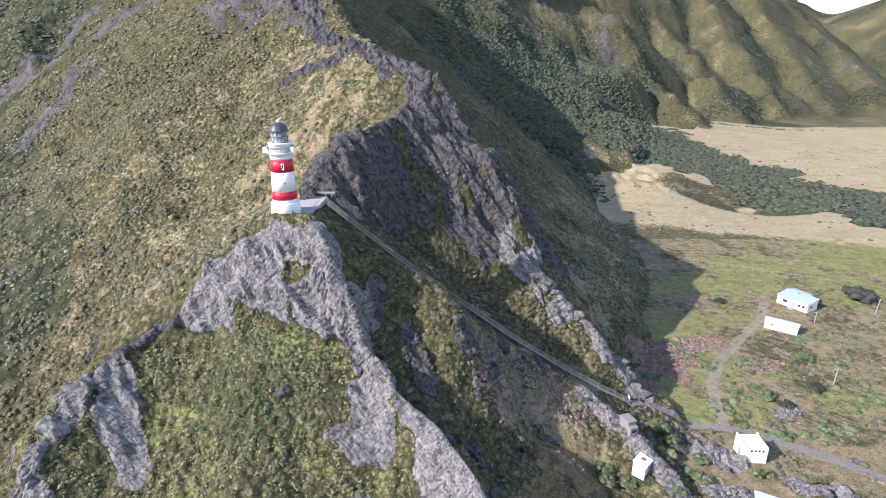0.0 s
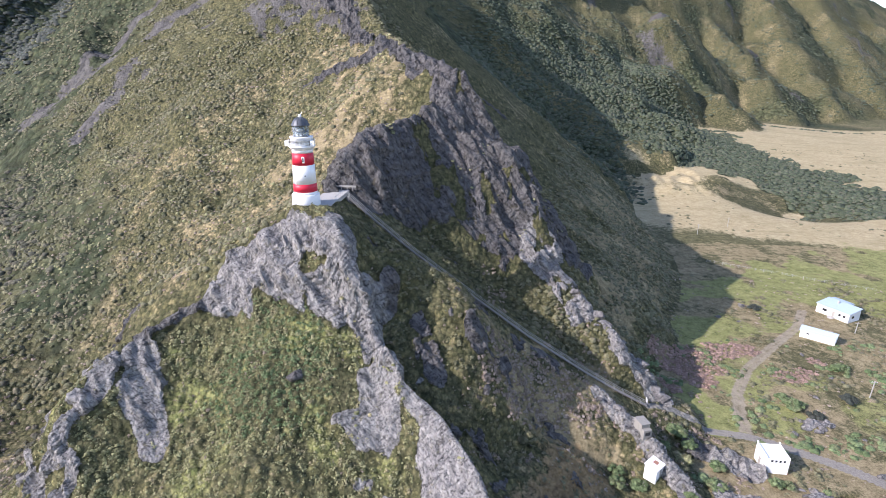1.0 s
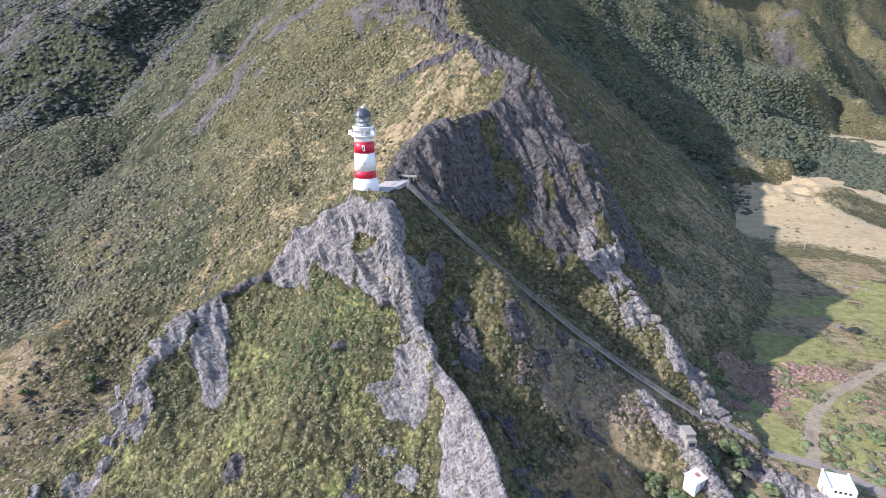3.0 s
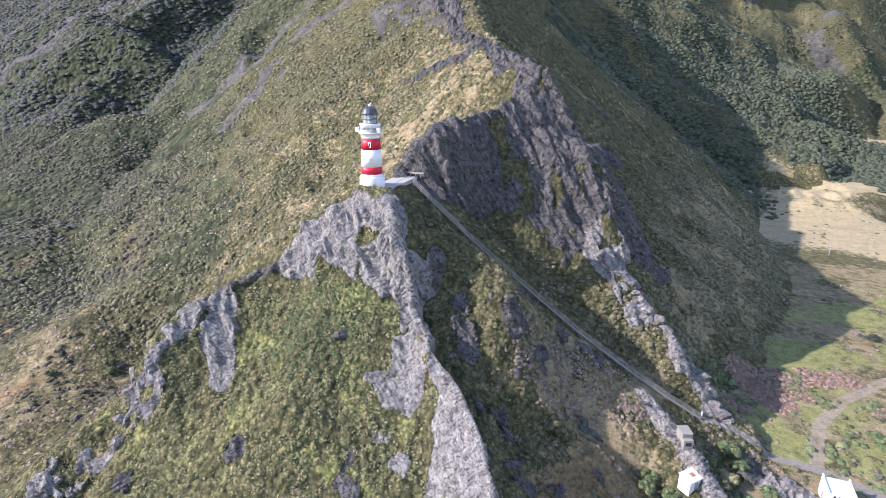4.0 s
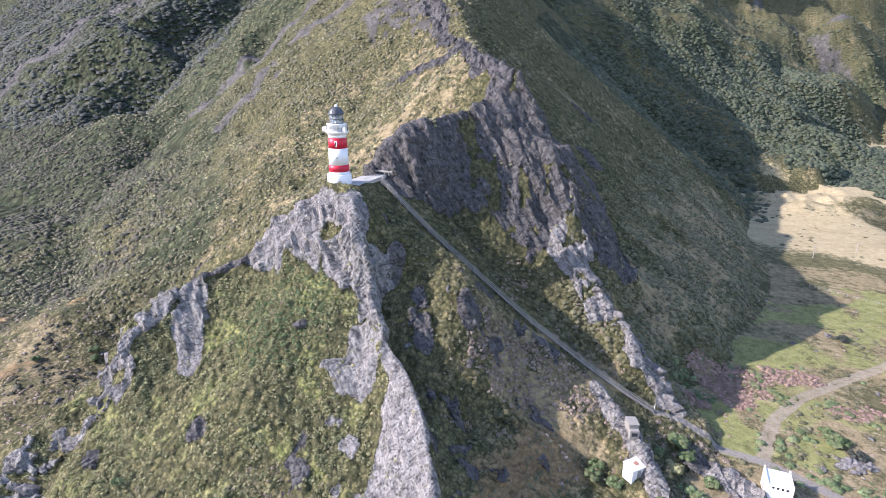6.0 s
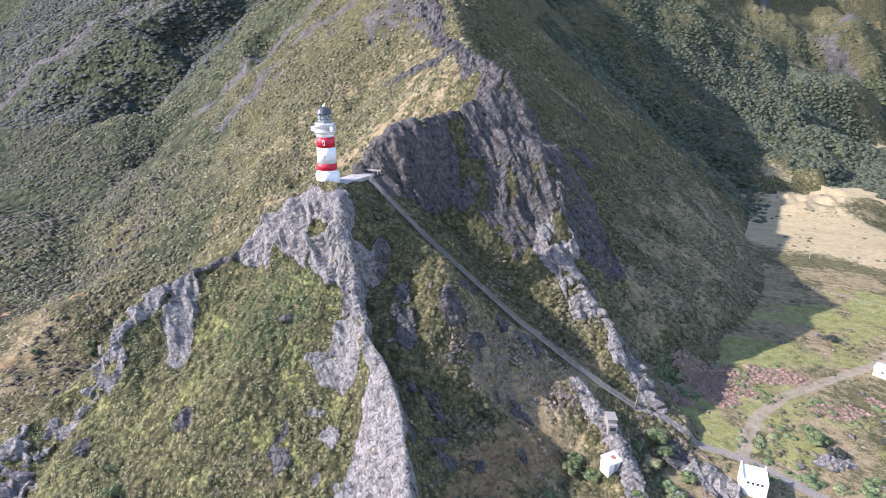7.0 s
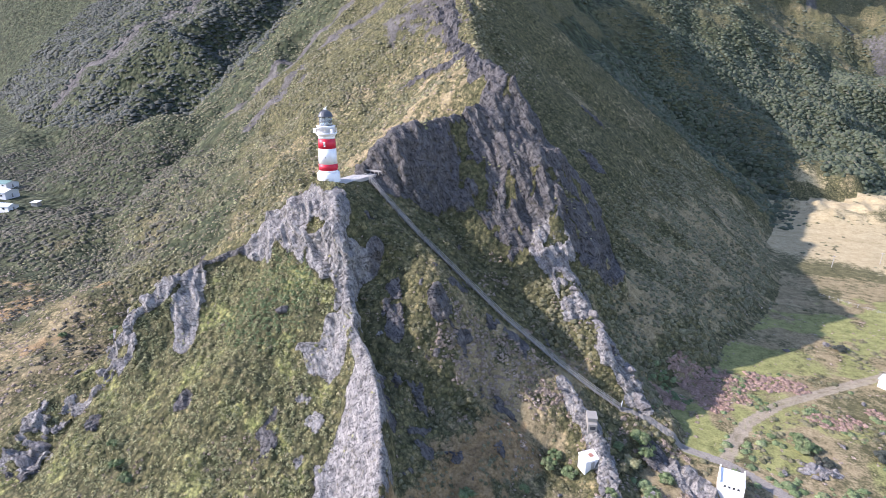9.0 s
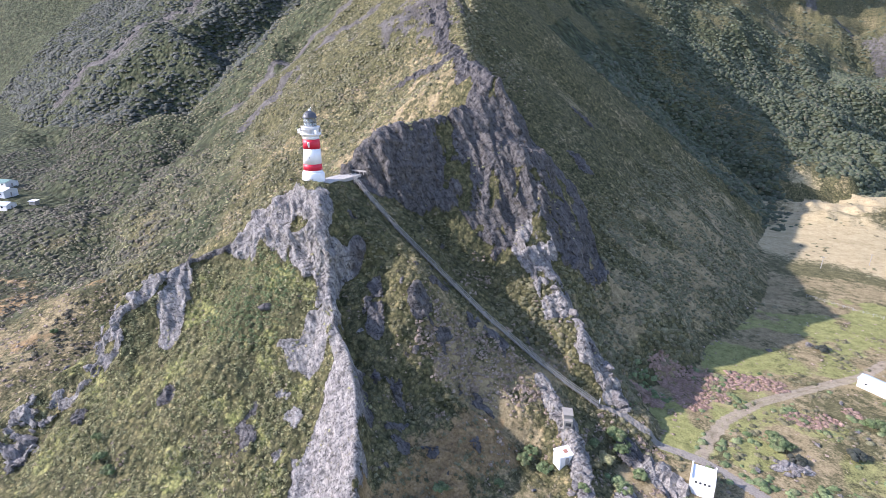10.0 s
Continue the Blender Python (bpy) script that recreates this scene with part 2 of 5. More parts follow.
ROOFGREEN = paint_material("faded green roofing iron", (0.10, 0.20, 0.17), (0.18, 0.22, 0.20), 0.4, 0.5)
RUST = paint_material("rusted roof patch", (0.33, 0.16, 0.11), (0.45, 0.32, 0.26), 0.6, 0.8)
DARKGLASS = paint_material("dark window glass", (0.03, 0.035, 0.04), (0.05, 0.05, 0.05), 0.2, 0.12, 0, 0.6)
TIMBER = paint_material("grey weathered timber", (0.36, 0.34, 0.31), (0.20, 0.18, 0.16), 0.6, 0.85, 0.2, 0.2)
STEPWOOD = paint_material("dark worn step timber", (0.17, 0.16, 0.145), (0.09, 0.085, 0.08), 0.6, 0.9, 0.2, 0.15)
PALEWOOD = paint_material("bleached handrail timber", (0.36, 0.35, 0.325), (0.22, 0.205, 0.18), 0.5, 0.8, 0.1, 0.2)
STEEL = paint_material("galvanised rail steel", (0.50, 0.51, 0.52), (0.33, 0.31, 0.29), 0.4, 0.5, 0, 0.4, 0.4)
# Crest lines of the hills: points (x, y, z), fall to the left and to the right of the line (metres per metre), rounding of the crest, distance past which the fall steepens to 1 more.
CRESTS = {
    "crag": ([(-36, 99.1, 54.5), (-33, 104, 54.9), (-31.5, 115, 55.2), (-32, 119.5, 57.4), (-28.5, 123.6, 63.6), (-25.3, 126.3, 66.9), (-21.9, 132, 67.9), (-18.6, 140.4, 69.2), (-15.3, 146, 69.9), (-12.8, 150, 73.3)], 0.43, 2.31, 0.8, 40),
    "main": ([(-11, 150.6, 69.9), (-7.9, 161.1, 80.4), (-21.8, 175.7, 86.1), (-36.9, 202.4, 94), (-53.6, 230, 111.4)], 0.66, 1.63, 2.0, 300),
    "main_north": ([(-51.9, 241.5, 104.6), (-71.1, 283, 135.7), (-97, 346.5, 161.7), (-150.4, 428, 218.1), (-227.5, 597, 277.2)], 0.63, 0.81, 2.0, 211),
    "arete": ([(-29, 99.9, 57.1), (-26, 97.1, 55.9), (-19.9, 91.1, 47.1), (-17.8, 89, 38.8), (-15.8, 86.8, 34.9), (-9.5, 79.9, 31.4), (-6.1, 78, 28.2), (-0.6, 73.8, 25.6), (4.4, 68.2, 22.3), (10, 60, 15.5), (15, 51, 8), (19, 42, 2)], 0.63, 1.27, 0.5, 50),
    "front": ([(-32.8, 98.9, 57.2), (-33.4, 97.2, 54.4), (-33.4, 95.6, 48), (-33.3, 93, 40.8), (-33.2, 86, 35.2), (-32.6, 78.3, 28.2), (-31, 65.9, 22.2), (-30, 57.9, 15.1), (-28, 47, 6), (-27, 38, 1)], 0.22, 0.23, 3.0, 35),
    "west_rib": ([(-35.6, 97.7, 54.5), (-40.7, 94.2, 49.3), (-45.9, 92.7, 44.1), (-48.9, 91.5, 41.5), (-55, 87, 36.7), (-61, 82, 34.1), (-63, 76, 32.3), (-66.2, 69, 27.8), (-69, 66, 22), (-71, 63.1, 15), (-77, 51, 9.1), (-79, 38, 2)], 0.65, 0.75, 0.8, 107),
    "stairs": ([(-27, 114, 54.2), (-21.4, 112.6, 49.6), (-12.2, 112, 42.2), (0.7, 111.2, 32.9), (14, 110.9, 23.3), (27.8, 110.9, 14.5), (35.5, 111.4, 9.8), (43, 112.2, 5.8)], 0.03, 0.47, 1.0, 12),
    "buttress": ([(-9.7, 149.3, 66), (9.1, 148.6, 59.8), (14.6, 146.9, 52.7), (22.9, 149.6, 40.6), (31.8, 153.3, 23.8)], 0.03, 1.26, 1.5, 30),
    "spur": ([(15, 135, 37.5), (22, 130.4, 31.9), (30.4, 125.1, 23.5), (36.5, 120.9, 18.7), (42.3, 119.5, 12), (48, 116, 5.5)], 0.82, 1.10, 1.0, 20),
    "rock_rib": ([(30, 107, 12.5), (35.5, 103, 9.6), (39.8, 97.5, 6.6), (42.8, 92, 4.4), (48, 84, 2.2)], 0.60, 0.72, 0.8, 20),
    "west_spur": ([(-154.8, 434, 189.1), (-184.2, 381.3, 148.5), (-217.5, 335.6, 113.3), (-233.6, 300.4, 98), (-249.7, 279.9, 60.5), (-265.7, 259.1, 54.2), (-299.5, 243.2, 48.3)], 0.46, 0.81, 3.0, 110),
    "far_west": ([(-226.1, 601, 272.4), (-296.9, 626, 266.9), (-409, 599, 223.2), (-500, 563, 234.3), (-667, 627, 237.3), (-900, 681, 299.2), (-1400, 600, 300)], 0.62, 0.89, 8.0, 267),
    "far_west_rib": ([(-420, 560, 245), (-400, 456, 161.4), (-413, 364.3, 117.6), (-375.4, 350.8, 106.1), (-378.8, 313.3, 69.5)], 0.80, 0.70, 5.0, 120),
    "back": ([(-214, 592, 239.5), (-52.1, 806, 224.2), (12.4, 1011, 264.6), (127, 1279, 390), (371, 1500, 380), (660, 1800, 430)], 0.77, 0.64, 8.0, 300),
    "knob": ([(60, 1000, 330), (173.1, 1015, 195.7), (241.2, 960, 149.1), (229.6, 855, 135.5), (263.2, 772, 52.9), (255.5, 690, 39.4)], 0.63, 0.60, 5.0, 160),
    "forest_rib": ([(-110, 640, 200), (-20, 600, 120), (39.9, 550, 67.8), (90.4, 499, 31.1)], 0.24, 0.28, 8.0, 70),
    "forest_rib_b": ([(-40, 800, 250), (80.2, 800, 148.8), (148.7, 772, 83.5), (148.9, 727, 89.5)], 0.33, 0.27, 8.0, 80),
    "east_range": ([(513, 1293, 240), (496, 1113, 142), (491, 962, 65), (485, 850, 4)], 0.62, 0.62, 6.0, 160),
    "east_rib": ([(371, 1240, 203), (368, 1057, 130), (377, 926, 82), (383, 790, 16)], 0.62, 0.62, 6.0, 160),
    "east_end": ([(650, 1448, 283), (630, 1268, 183), (616, 1087, 92), (603, 930, 12)], 0.62, 0.62, 6.0, 160),
    "east_edge": ([(829, 1746, 339), (822, 1538, 231), (807, 1379, 156), (783, 1184, 93), (745, 1010, 22)], 0.62, 0.70, 6.0, 200),
    "far_east": ([(1084, 2670, 430), (1418, 2631, 342), (1618, 2638, 272), (1652, 2496, 287), (1662, 2366, 312), (1764, 2161, 340)], 0.50, 0.50, 20.0, 600),
}
# Swells and hollows: x, y, rise, spread.
SWELLS = [
    (690, 2067, 106.5, 50), (-199, 136, 9.2, 25), (149, 555, 22.4, 30), (-185, 256, 7.9, 20), (48, 651, 13.5, 20), (166, 854, 20.7, 30), (125, 396, 8.7, 30), (874, 1932, 40.7, 50),
    (-7, 539, 10.4, 20), (189, 345, -9, 20), (-191, 173, 5, 14), (-651, 404, 16.4, 20), (-458, 256, 11.9, 20), (26, 238, -4.2, 9), (99, 643, -9.1, 20), (104, 856, -11.7, 20),
    (-46, 241, 3.5, 14), (-123, 96, 10.7, 14), (-40, 86, -5.6, 8), (-100, 197, 8, 14), (-105, 64, 4.4, 14), (25, 90, 3.9, 5), (-13, 90, 2.7, 5), (-24, 83, -3, 8),
]


def crest_height(line, left, right, rounding, reach, x, y):
    """Height of the tent that hangs from one crest line."""
    total, weight = np.zeros(x.shape), np.zeros(x.shape)
    for (x0, y0, z0), (x1, y1, z1) in zip(line, line[1:]):
        dx, dy = x1 - x0, y1 - y0
        s = np.clip(((x - x0) * dx + (y - y0) * dy) / (dx * dx + dy * dy), 0, 1)
        ex, ey = x - x0 - s * dx, y - y0 - s * dy
        d = np.sqrt(ex * ex + ey * ey)
        side = np.clip((dx * ey - dy * ex) / (math.sqrt(dx * dx + dy * dy) * np.maximum(d, 1e-6)), -1, 1)
        fall = right + (left - right) * (0.5 + 0.5 * side)
        near = (d + 0.3) ** -6.0
        total += near * (z0 + s * (z1 - z0) - fall * (np.sqrt(d * d + rounding * rounding) - rounding) - np.maximum(d - reach, 0))
        weight += near
    return total / weight


def smooth_max(a, b, k):
    m = np.maximum(a, b)
    return m + k * np.log1p(np.exp(-np.abs(a - b) / k))


def plain(x, y):
    """The flat ground: it rises slowly up both valleys."""
    return 0.5 + 0.06 * np.clip(y - 400, 0, 900) * (1 - np.clip((x - 200) / 220, 0, 1)) + 0.055 * np.maximum(-x - 110, 0) * (x < -110)


def base_height(x, y):
    h = plain(x, y)
    for line, left, right, rounding, reach in CRESTS.values():
        h = smooth_max(h, crest_height(line, left, right, rounding, reach, x, y), 0.7)
    for gx, gy, rise, spread in SWELLS:
        h = h + rise * np.exp(-((x - gx) ** 2 + (y - gy) ** 2) / (2 * spread * spread))
    return h


# ---- fine relief ----
def lattice(ix, iy, seed):
    h = (ix * 374761393 + iy * 668265263 + seed * 974634777) & 0x7FFFFFFF
    h = ((h ^ (h >> 13)) * 1274126177) & 0x7FFFFFFF
    return ((h ^ (h >> 16)) & 0xFFFF) / 65536.0 * 2 * math.pi


def ripple(x, y, size, seed):
    """Gradient noise, about -0.7 to 0.7, with swells of the given size."""
    u, v = x / size, y / size
    i, j = np.floor(u).astype(np.int64), np.floor(v).astype(np.int64)
    f, g = u - i, v - j
    a, b = f * f * f * (f * (f * 6 - 15) + 10), g * g * g * (g * (g * 6 - 15) + 10)

    def corner(p, q):
        w = lattice(i + p, j + q, seed)
        return np.cos(w) * (f - p) + np.sin(w) * (g - q)

    low = corner(0, 0) + a * (corner(1, 0) - corner(0, 0))
    high = corner(0, 1) + a * (corner(1, 1) - corner(0, 1))
    return low + b * (high - low)


def rough(x, y, size, octaves, seed, keep=0.5):
    return sum(keep ** k * ripple(x, y, size / 2.03 ** k, seed + k) for k in range(octaves))


def ridged(x, y, size, octaves, seed, keep=0.55):
    return sum(keep ** k * (0.5 - 2.0 * np.abs(ripple(x, y, size / 2.1 ** k, seed + k))) for k in range(octaves))


def fade(v, low, high):
    s = np.clip((v - low) / (high - low), 0, 1)
    return s * s * (3 - 2 * s)


def off_line(x, y, line):
    """Distance from a line on the plan, and how far along it (0 to 1)."""
    best, along = np.full(np.shape(x), 1e6), np.zeros(np.shape(x))
    for k, (p, q) in enumerate(zip(line, line[1:])):
        dx, dy = q[0] - p[0], q[1] - p[1]
        s = np.clip(((x - p[0]) * dx + (y - p[1]) * dy) / (dx * dx + dy * dy), 0, 1)
        d = np.hypot(x - p[0] - s * dx, y - p[1] - s * dy)
        along = np.where(d < best, (k + s) / (len(line) - 1), along)
        best = np.minimum(best, d)
    return best, along


ROAD = [(128, 78), (108, 86.5), (92, 94.6), (82.6, 102), (75, 106.6), (70, 109.2), (66, 110.8), (61.5, 111.6), (55, 112.4), (48.5, 113.6), (42.8, 112.8)]
DRIVE = [(66.2, 111.5), (66.9, 118), (70.6, 129.5), (77.8, 141.6), (88.1, 153.1), (96.5, 162), (105, 170.8), (113, 184)]
TOWER = (-33.2, 104.3)
PAD_Z = 54.9
STAIRS = [(-27.2, 113.6, 54.7), (-21.4, 112.2, 50.3), (-12.2, 111.2, 43.1), (0.7, 110.6, 33.7), (14, 110.4, 24.1), (27.8, 110.7, 15.2), (35.5, 111.2, 10.6), (42.6, 112.2, 6.5)]
# Bare rock: line on the plan, half width at its start and at its end.
ROCKS = [
    ([(-47, 92.5), (-40, 93.6), (-32, 94), (-25, 92.5)], 4.2, 5.6), ([(-26, 97), (-20, 91), (-16, 87), (-9.5, 80), (-0.6, 74)], 2.2, 2.0), ([(-14, 80), (-13, 76.5)], 3.3, 4.0), ([(-20, 74.5), (-14, 75)], 1.7, 2.6), ([(-1, 71.5), (2, 62), (6, 52)], 5.2, 8.0),
    ([(-49, 91.5), (-55, 87.5), (-60, 83)], 2.2, 1.9), ([(-58.5, 79.5), (-55, 74), (-51, 69.5)], 3.4, 3.0), ([(-61, 77), (-65, 68), (-66, 60), (-69, 54)], 2.6, 3.2), ([(-64, 70), (-67, 65.5)], 2.4, 2.2), ([(-62, 63), (-61, 60)], 1.8, 1.4), ([(-68.5, 55), (-72, 50), (-76, 46.5)], 2.6, 3.4), ([(-58, 51), (-57, 50)], 1.4, 1.4), ([(-39.5, 59.5), (-38.5, 59)], 1.2, 1.2), ([(-66, 40), (-73, 42)], 4.0, 4.0),
    ([(-27, 120), (-19, 130), (-9, 139)], 7, 9), ([(-8, 139), (4, 137), (15, 138), (23, 142)], 8, 6), ([(-10, 145), (5, 148), (20, 154)], 6, 6), ([(-10, 147), (-10, 160), (-17, 172)], 4, 3), ([(-4, 153), (8, 155), (20, 153), (27, 147)], 5, 6), ([(-2, 160), (10, 164), (19, 176)], 4, 4), ([(20, 174), (26, 165), (29, 156)], 4, 6),
    ([(18, 133), (23, 129.5), (30.5, 125), (36.5, 121), (42.5, 119.3), (47.5, 116.3)], 4.2, 2.4), ([(30, 106.5), (36, 102.5), (40.5, 97), (43.5, 91), (47, 85)], 1.8, 2.2), ([(51, 105), (57, 102.5), (61.5, 98)], 2.6, 2.8),
    ([(-19, 164), (-30, 183), (-36, 192)], 2.2, 2.0), ([(-33, 184), (-46, 187), (-60, 187)], 3.0, 2.4), ([(-40, 194), (-52, 213), (-62, 226)], 2.4, 4.5), ([(10, 205), (16, 203)], 2.5, 2.5), ([(0, 243), (6, 240)], 2.2, 2.2), ([(-5.8, 91), (-4, 88.5)], 2.0, 1.8), ([(2.5, 95.5), (4.7, 97.3)], 2.0, 1.6), ([(-18, 93), (-15, 96)], 2.0, 2.0),
    ([(82, 116), (85, 117)], 2.2, 2.2), ([(54, 91), (58, 88)], 3, 3), ([(72, 91), (80, 90)], 3.0, 2.5),
]

# Greener grass on the flat: x, y, spread, share.
LAWNS = [(128, 214, 26, 1), (100, 200, 16, 0.9), (150, 200, 22, 0.8), (84, 168, 10, 0.6), (98, 172, 8, 0.7), (76, 120, 7, 0.7), (62, 118, 7, 0.75), (90, 138, 8, 0.55), (102, 122, 8, 0.55), (72, 130, 6, 0.7), (180, 232, 30, 0.7), (70, 200, 12, 0.7), (58, 124, 8, 0.8), (80, 138, 9, 0.6), (72, 164, 13, 0.75)]


def zones(x, y, h, slope):
    """Shares of bare rock, dry grass, dark bush, open field, bare earth and track at places on the plan."""
    wob = rough(x, y, 7.0, 3, 31)
    rock = np.zeros(x.shape)
    for line, w0, w1 in ROCKS:
        d, s = off_line(x, y, line)
        w = w0 + (w1 - w0) * s
        rock = np.maximum(rock, 1 - fade((d + 2.2 * wob) / w, 0.8, 1.1))
    rock = np.maximum(rock, fade(slope + 0.25 * wob - 0.5 * fade(x, -24, -16) * (y < 112), 1.35, 1.7) * (y < 150) * (x < 12))
    green, _ = off_line(x, y, [(-15, 141.5), (-11.3, 139), (-7.4, 137), (-3, 134)])
    moss = (1 - fade(green + 5 * rough(x, y, 4, 3, 33), 1.2, 3.2)) + 0.8 * fade(rough(x, y, 5.0, 4, 35), 0.10, 0.26) * fade(x, -8, 4) * (h < 56) * (y > 120) * (y < 160)
    rock = rock * (1 - 0.95 * np.clip(moss, 0, 1))
    patch = fade(rough(x, y, 6.5, 4, 77), 0.27, 0.38) * fade(slope, 0.45, 0.75) * (y < 120) * (x < 26) * (x > -20)
    rock = np.maximum(rock, patch)
    tuft = (1 - fade(np.hypot((x + 29) / 2.6, (y - 93) / 1.0) + 0.9 * rough(x, y, 2.4, 3, 36), 0.6, 1.2)) + 0.95 * fade(rough(x, y, 4.0, 4, 34), 0.02, 0.16) * fade(-x - 0.25 * (y - 70), 59, 62)
    rock = rock * (1 - np.clip(tuft, 0, 1) * (y < 118))
    # Rock kept bright as if sunlit; the crag outside these lines is painted darker.
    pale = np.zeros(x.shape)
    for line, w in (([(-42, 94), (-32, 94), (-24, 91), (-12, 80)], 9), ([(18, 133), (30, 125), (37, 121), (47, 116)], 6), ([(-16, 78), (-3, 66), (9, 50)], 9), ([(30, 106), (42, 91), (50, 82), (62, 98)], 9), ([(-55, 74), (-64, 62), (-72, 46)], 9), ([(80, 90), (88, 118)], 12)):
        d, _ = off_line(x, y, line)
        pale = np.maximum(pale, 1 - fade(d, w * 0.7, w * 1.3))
    flat = 1 - fade(slope, 0.10, 0.28)
    crest, _ = off_line(x, y, [(-46, 128), (-52, 148), (-40, 158), (-32, 168), (-42, 188), (-58, 204)])
    dry = np.maximum(0.86 * (1 - fade(crest + 16 * wob, 3, 19)) * (0.75 + 0.8 * rough(x, y, 5, 3, 25)), 0.22 + 0.70 * rough(x, y, 22.0, 4, 5) - 0.22 * (1 - fade(np.hypot(x + 30, y - 66), 30, 45)))
    dry = dry - 0.42 * fade(y - 0.35 * x, 195, 260) * (x < -30) * (y < 640) - 0.5 * fade(x, -20, -4) * (1 - fade(x, 30, 44)) * fade(y, 104, 114) * (1 - fade(y, 150, 180))
    dry = np.maximum(dry, fade(y, 640, 800) * (0.18 + 0.8 * rough(x, y, 70, 4, 17)))
    dry = np.maximum(dry, flat * fade(x, 40, 55) * (0.62 + 0.8 * rough(x, y, 18, 4, 18)) * (y < 260))
    low, _ = off_line(x, y, [(13, 99), (23, 100), (30, 106)])
    dry = np.maximum(dry, 0.9 * (1 - fade(low + 12 * rough(x, y, 7, 4, 26), 3, 11)))
    streak, _ = off_line(x, y, [(-70, 202), (-84, 192), (-96, 179), (-106, 152), (-96, 122), (-84, 102)])
    dry = np.maximum(dry, 0.52 * (1 - fade(streak + 14 * rough(x, y, 9, 4, 24), 1, 9)))
    east, _ = off_line(x, y, [(42, 150), (48, 185), (62, 240), (70, 300)])
    dry = np.maximum(dry, 0.95 * (1 - fade(east + 14 * wob, 9, 28)) * fade(rough(x, y, 15, 4, 20), -0.35, 0.05))
    west = fade(-x, 85, 120) * fade(120 - y, 0, 40)
    dry = np.maximum(dry, west * (0.55 + 0.6 * rough(x, y, 16.0, 3, 8)))
    field = fade(y + 0.35 * (x - 100) + 26 * rough(x, y, 60.0, 3, 9), 255, 300) * flat * (x > 40) * (y < 640 + 120 * (x > 215))
    band, s = off_line(x, y, [(262, 300), (243, 345), (222, 400), (206, 455), (192, 520), (188, 600)])
    bush = 1 - fade((band + 30 * rough(x, y, 26, 4, 12)) / (33 + 14 * s), 0.8, 1.15)
    woods = fade(y + 26 * rough(x, y, 34, 4, 13), 442, 462) * (1 - fade(x + 30 * rough(x, y, 40, 3, 15), 180, 200)) * (x > -120) * (y < 760)
    woods = np.maximum(woods, fade(y - 0.15 * x, 312, 328) * (1 - fade(x, 92, 104)) * (x > -40) * (y < 470))
    bush = np.maximum(bush, woods * (0.72 + 0.9 * rough(x, y, 60, 4, 14)))
    lv, _ = off_line(x, y, [(-420, 330), (-330, 260), (-240, 190), (-170, 130)])
    bush = np.maximum(bush, 0.62 * (1 - fade(lv + 30 * rough(x, y, 40, 3, 15), 45, 80)) + 0.5 * rough(x, y, 30, 4, 19) * (lv < 80))
    bush = np.maximum(bush, fade(-x + 0.3 * y, 360, 400) * 0.95)
    bush = np.maximum(bush, 0.75 * fade(-x, 150, 220) * (y > 108))
    bush = np.maximum(bush, fade(y, 640, 760) * (x < 215 + fade(y, 700, 760) * 2000) * (0.34 + 0.8 * rough(x, y, 120, 4, 16)))
    field = field * (1 - bush)
    g, _ = off_line(x, y, [(24, 88), (19, 74), (18, 62)])
    earth = 0.8 * (1 - fade(g + 5 * wob, 4, 10))
    earth = np.maximum(earth, west * (0.55 + 0.8 * rough(x, y, 13, 4, 44)) * flat)
    scar = fade(rough(x * 0.8 + 0.5 * y, y * 0.35, 60, 4, 41), 0.24, 0.40) * fade(slope, 0.4, 0.6) * np.maximum(fade(y, 700, 800), fade(y, 330, 420) * (x < -120) * (x > -300)) * 0.7
    slide, s = off_line(x, y, [(-510, 315), (-504, 345), (-491, 393), (-464, 427), (-440, 490)])
    scar = np.maximum(scar, 0.95 * (1 - fade((slide + 14 * rough(x, y, 18, 4, 42)) / (13 - 4 * s), 0.6, 1.1)))
    ravine, _ = off_line(x, y, [(-468, 335), (-461, 374), (-436, 420), (-420, 480)])
    scar = np.maximum(scar, 0.45 * (1 - fade((ravine + 30 * rough(x, y, 20, 4, 43)) / 16, 0.6, 1.1)))
    strip, s = off_line(x, y, [(-178, 345), (-192, 320), (-200, 310), (-208, 291), (-216, 272)])
    scar = np.maximum(scar, 0.85 * (1 - fade((strip + 5 * rough(x, y, 9, 4, 45)) / (3.5 + 3 * s * (1 - s)), 0.6, 1.1)))
    cliff, _ = off_line(x, y, [(-168, 252), (-162, 234), (-161, 220), (-167, 210)])
    scar = np.maximum(scar, 0.85 * (1 - fade((cliff + 5 * rough(x, y, 9, 4, 48)) / 5.5, 0.6, 1.1)))
    top, _ = off_line(x, y, [(-56, 216), (-78, 236), (-104, 262)])
    scar = np.maximum(scar, 0.85 * fade(rough(x * 0.7 + 0.7 * y, (y - x) * 0.3, 9, 4, 49), -0.08, 0.12) * (1 - fade(top, 9, 16)))
    slip, _ = off_line(x, y, [(238, 925), (228, 900), (215, 880)])
    scar = np.maximum(scar, 0.9 * (1 - fade(slip + 8 * rough(x, y, 18, 3, 43), 9, 18)))
    ribs, _ = off_line(x, y, [(-160, 312), (-182, 288), (-200, 271), (-226, 254)])
    scar = np.maximum(scar, 0.85 * (1 - fade(ribs + 12 * rough(x, y, 14, 4, 45), 6, 13)))
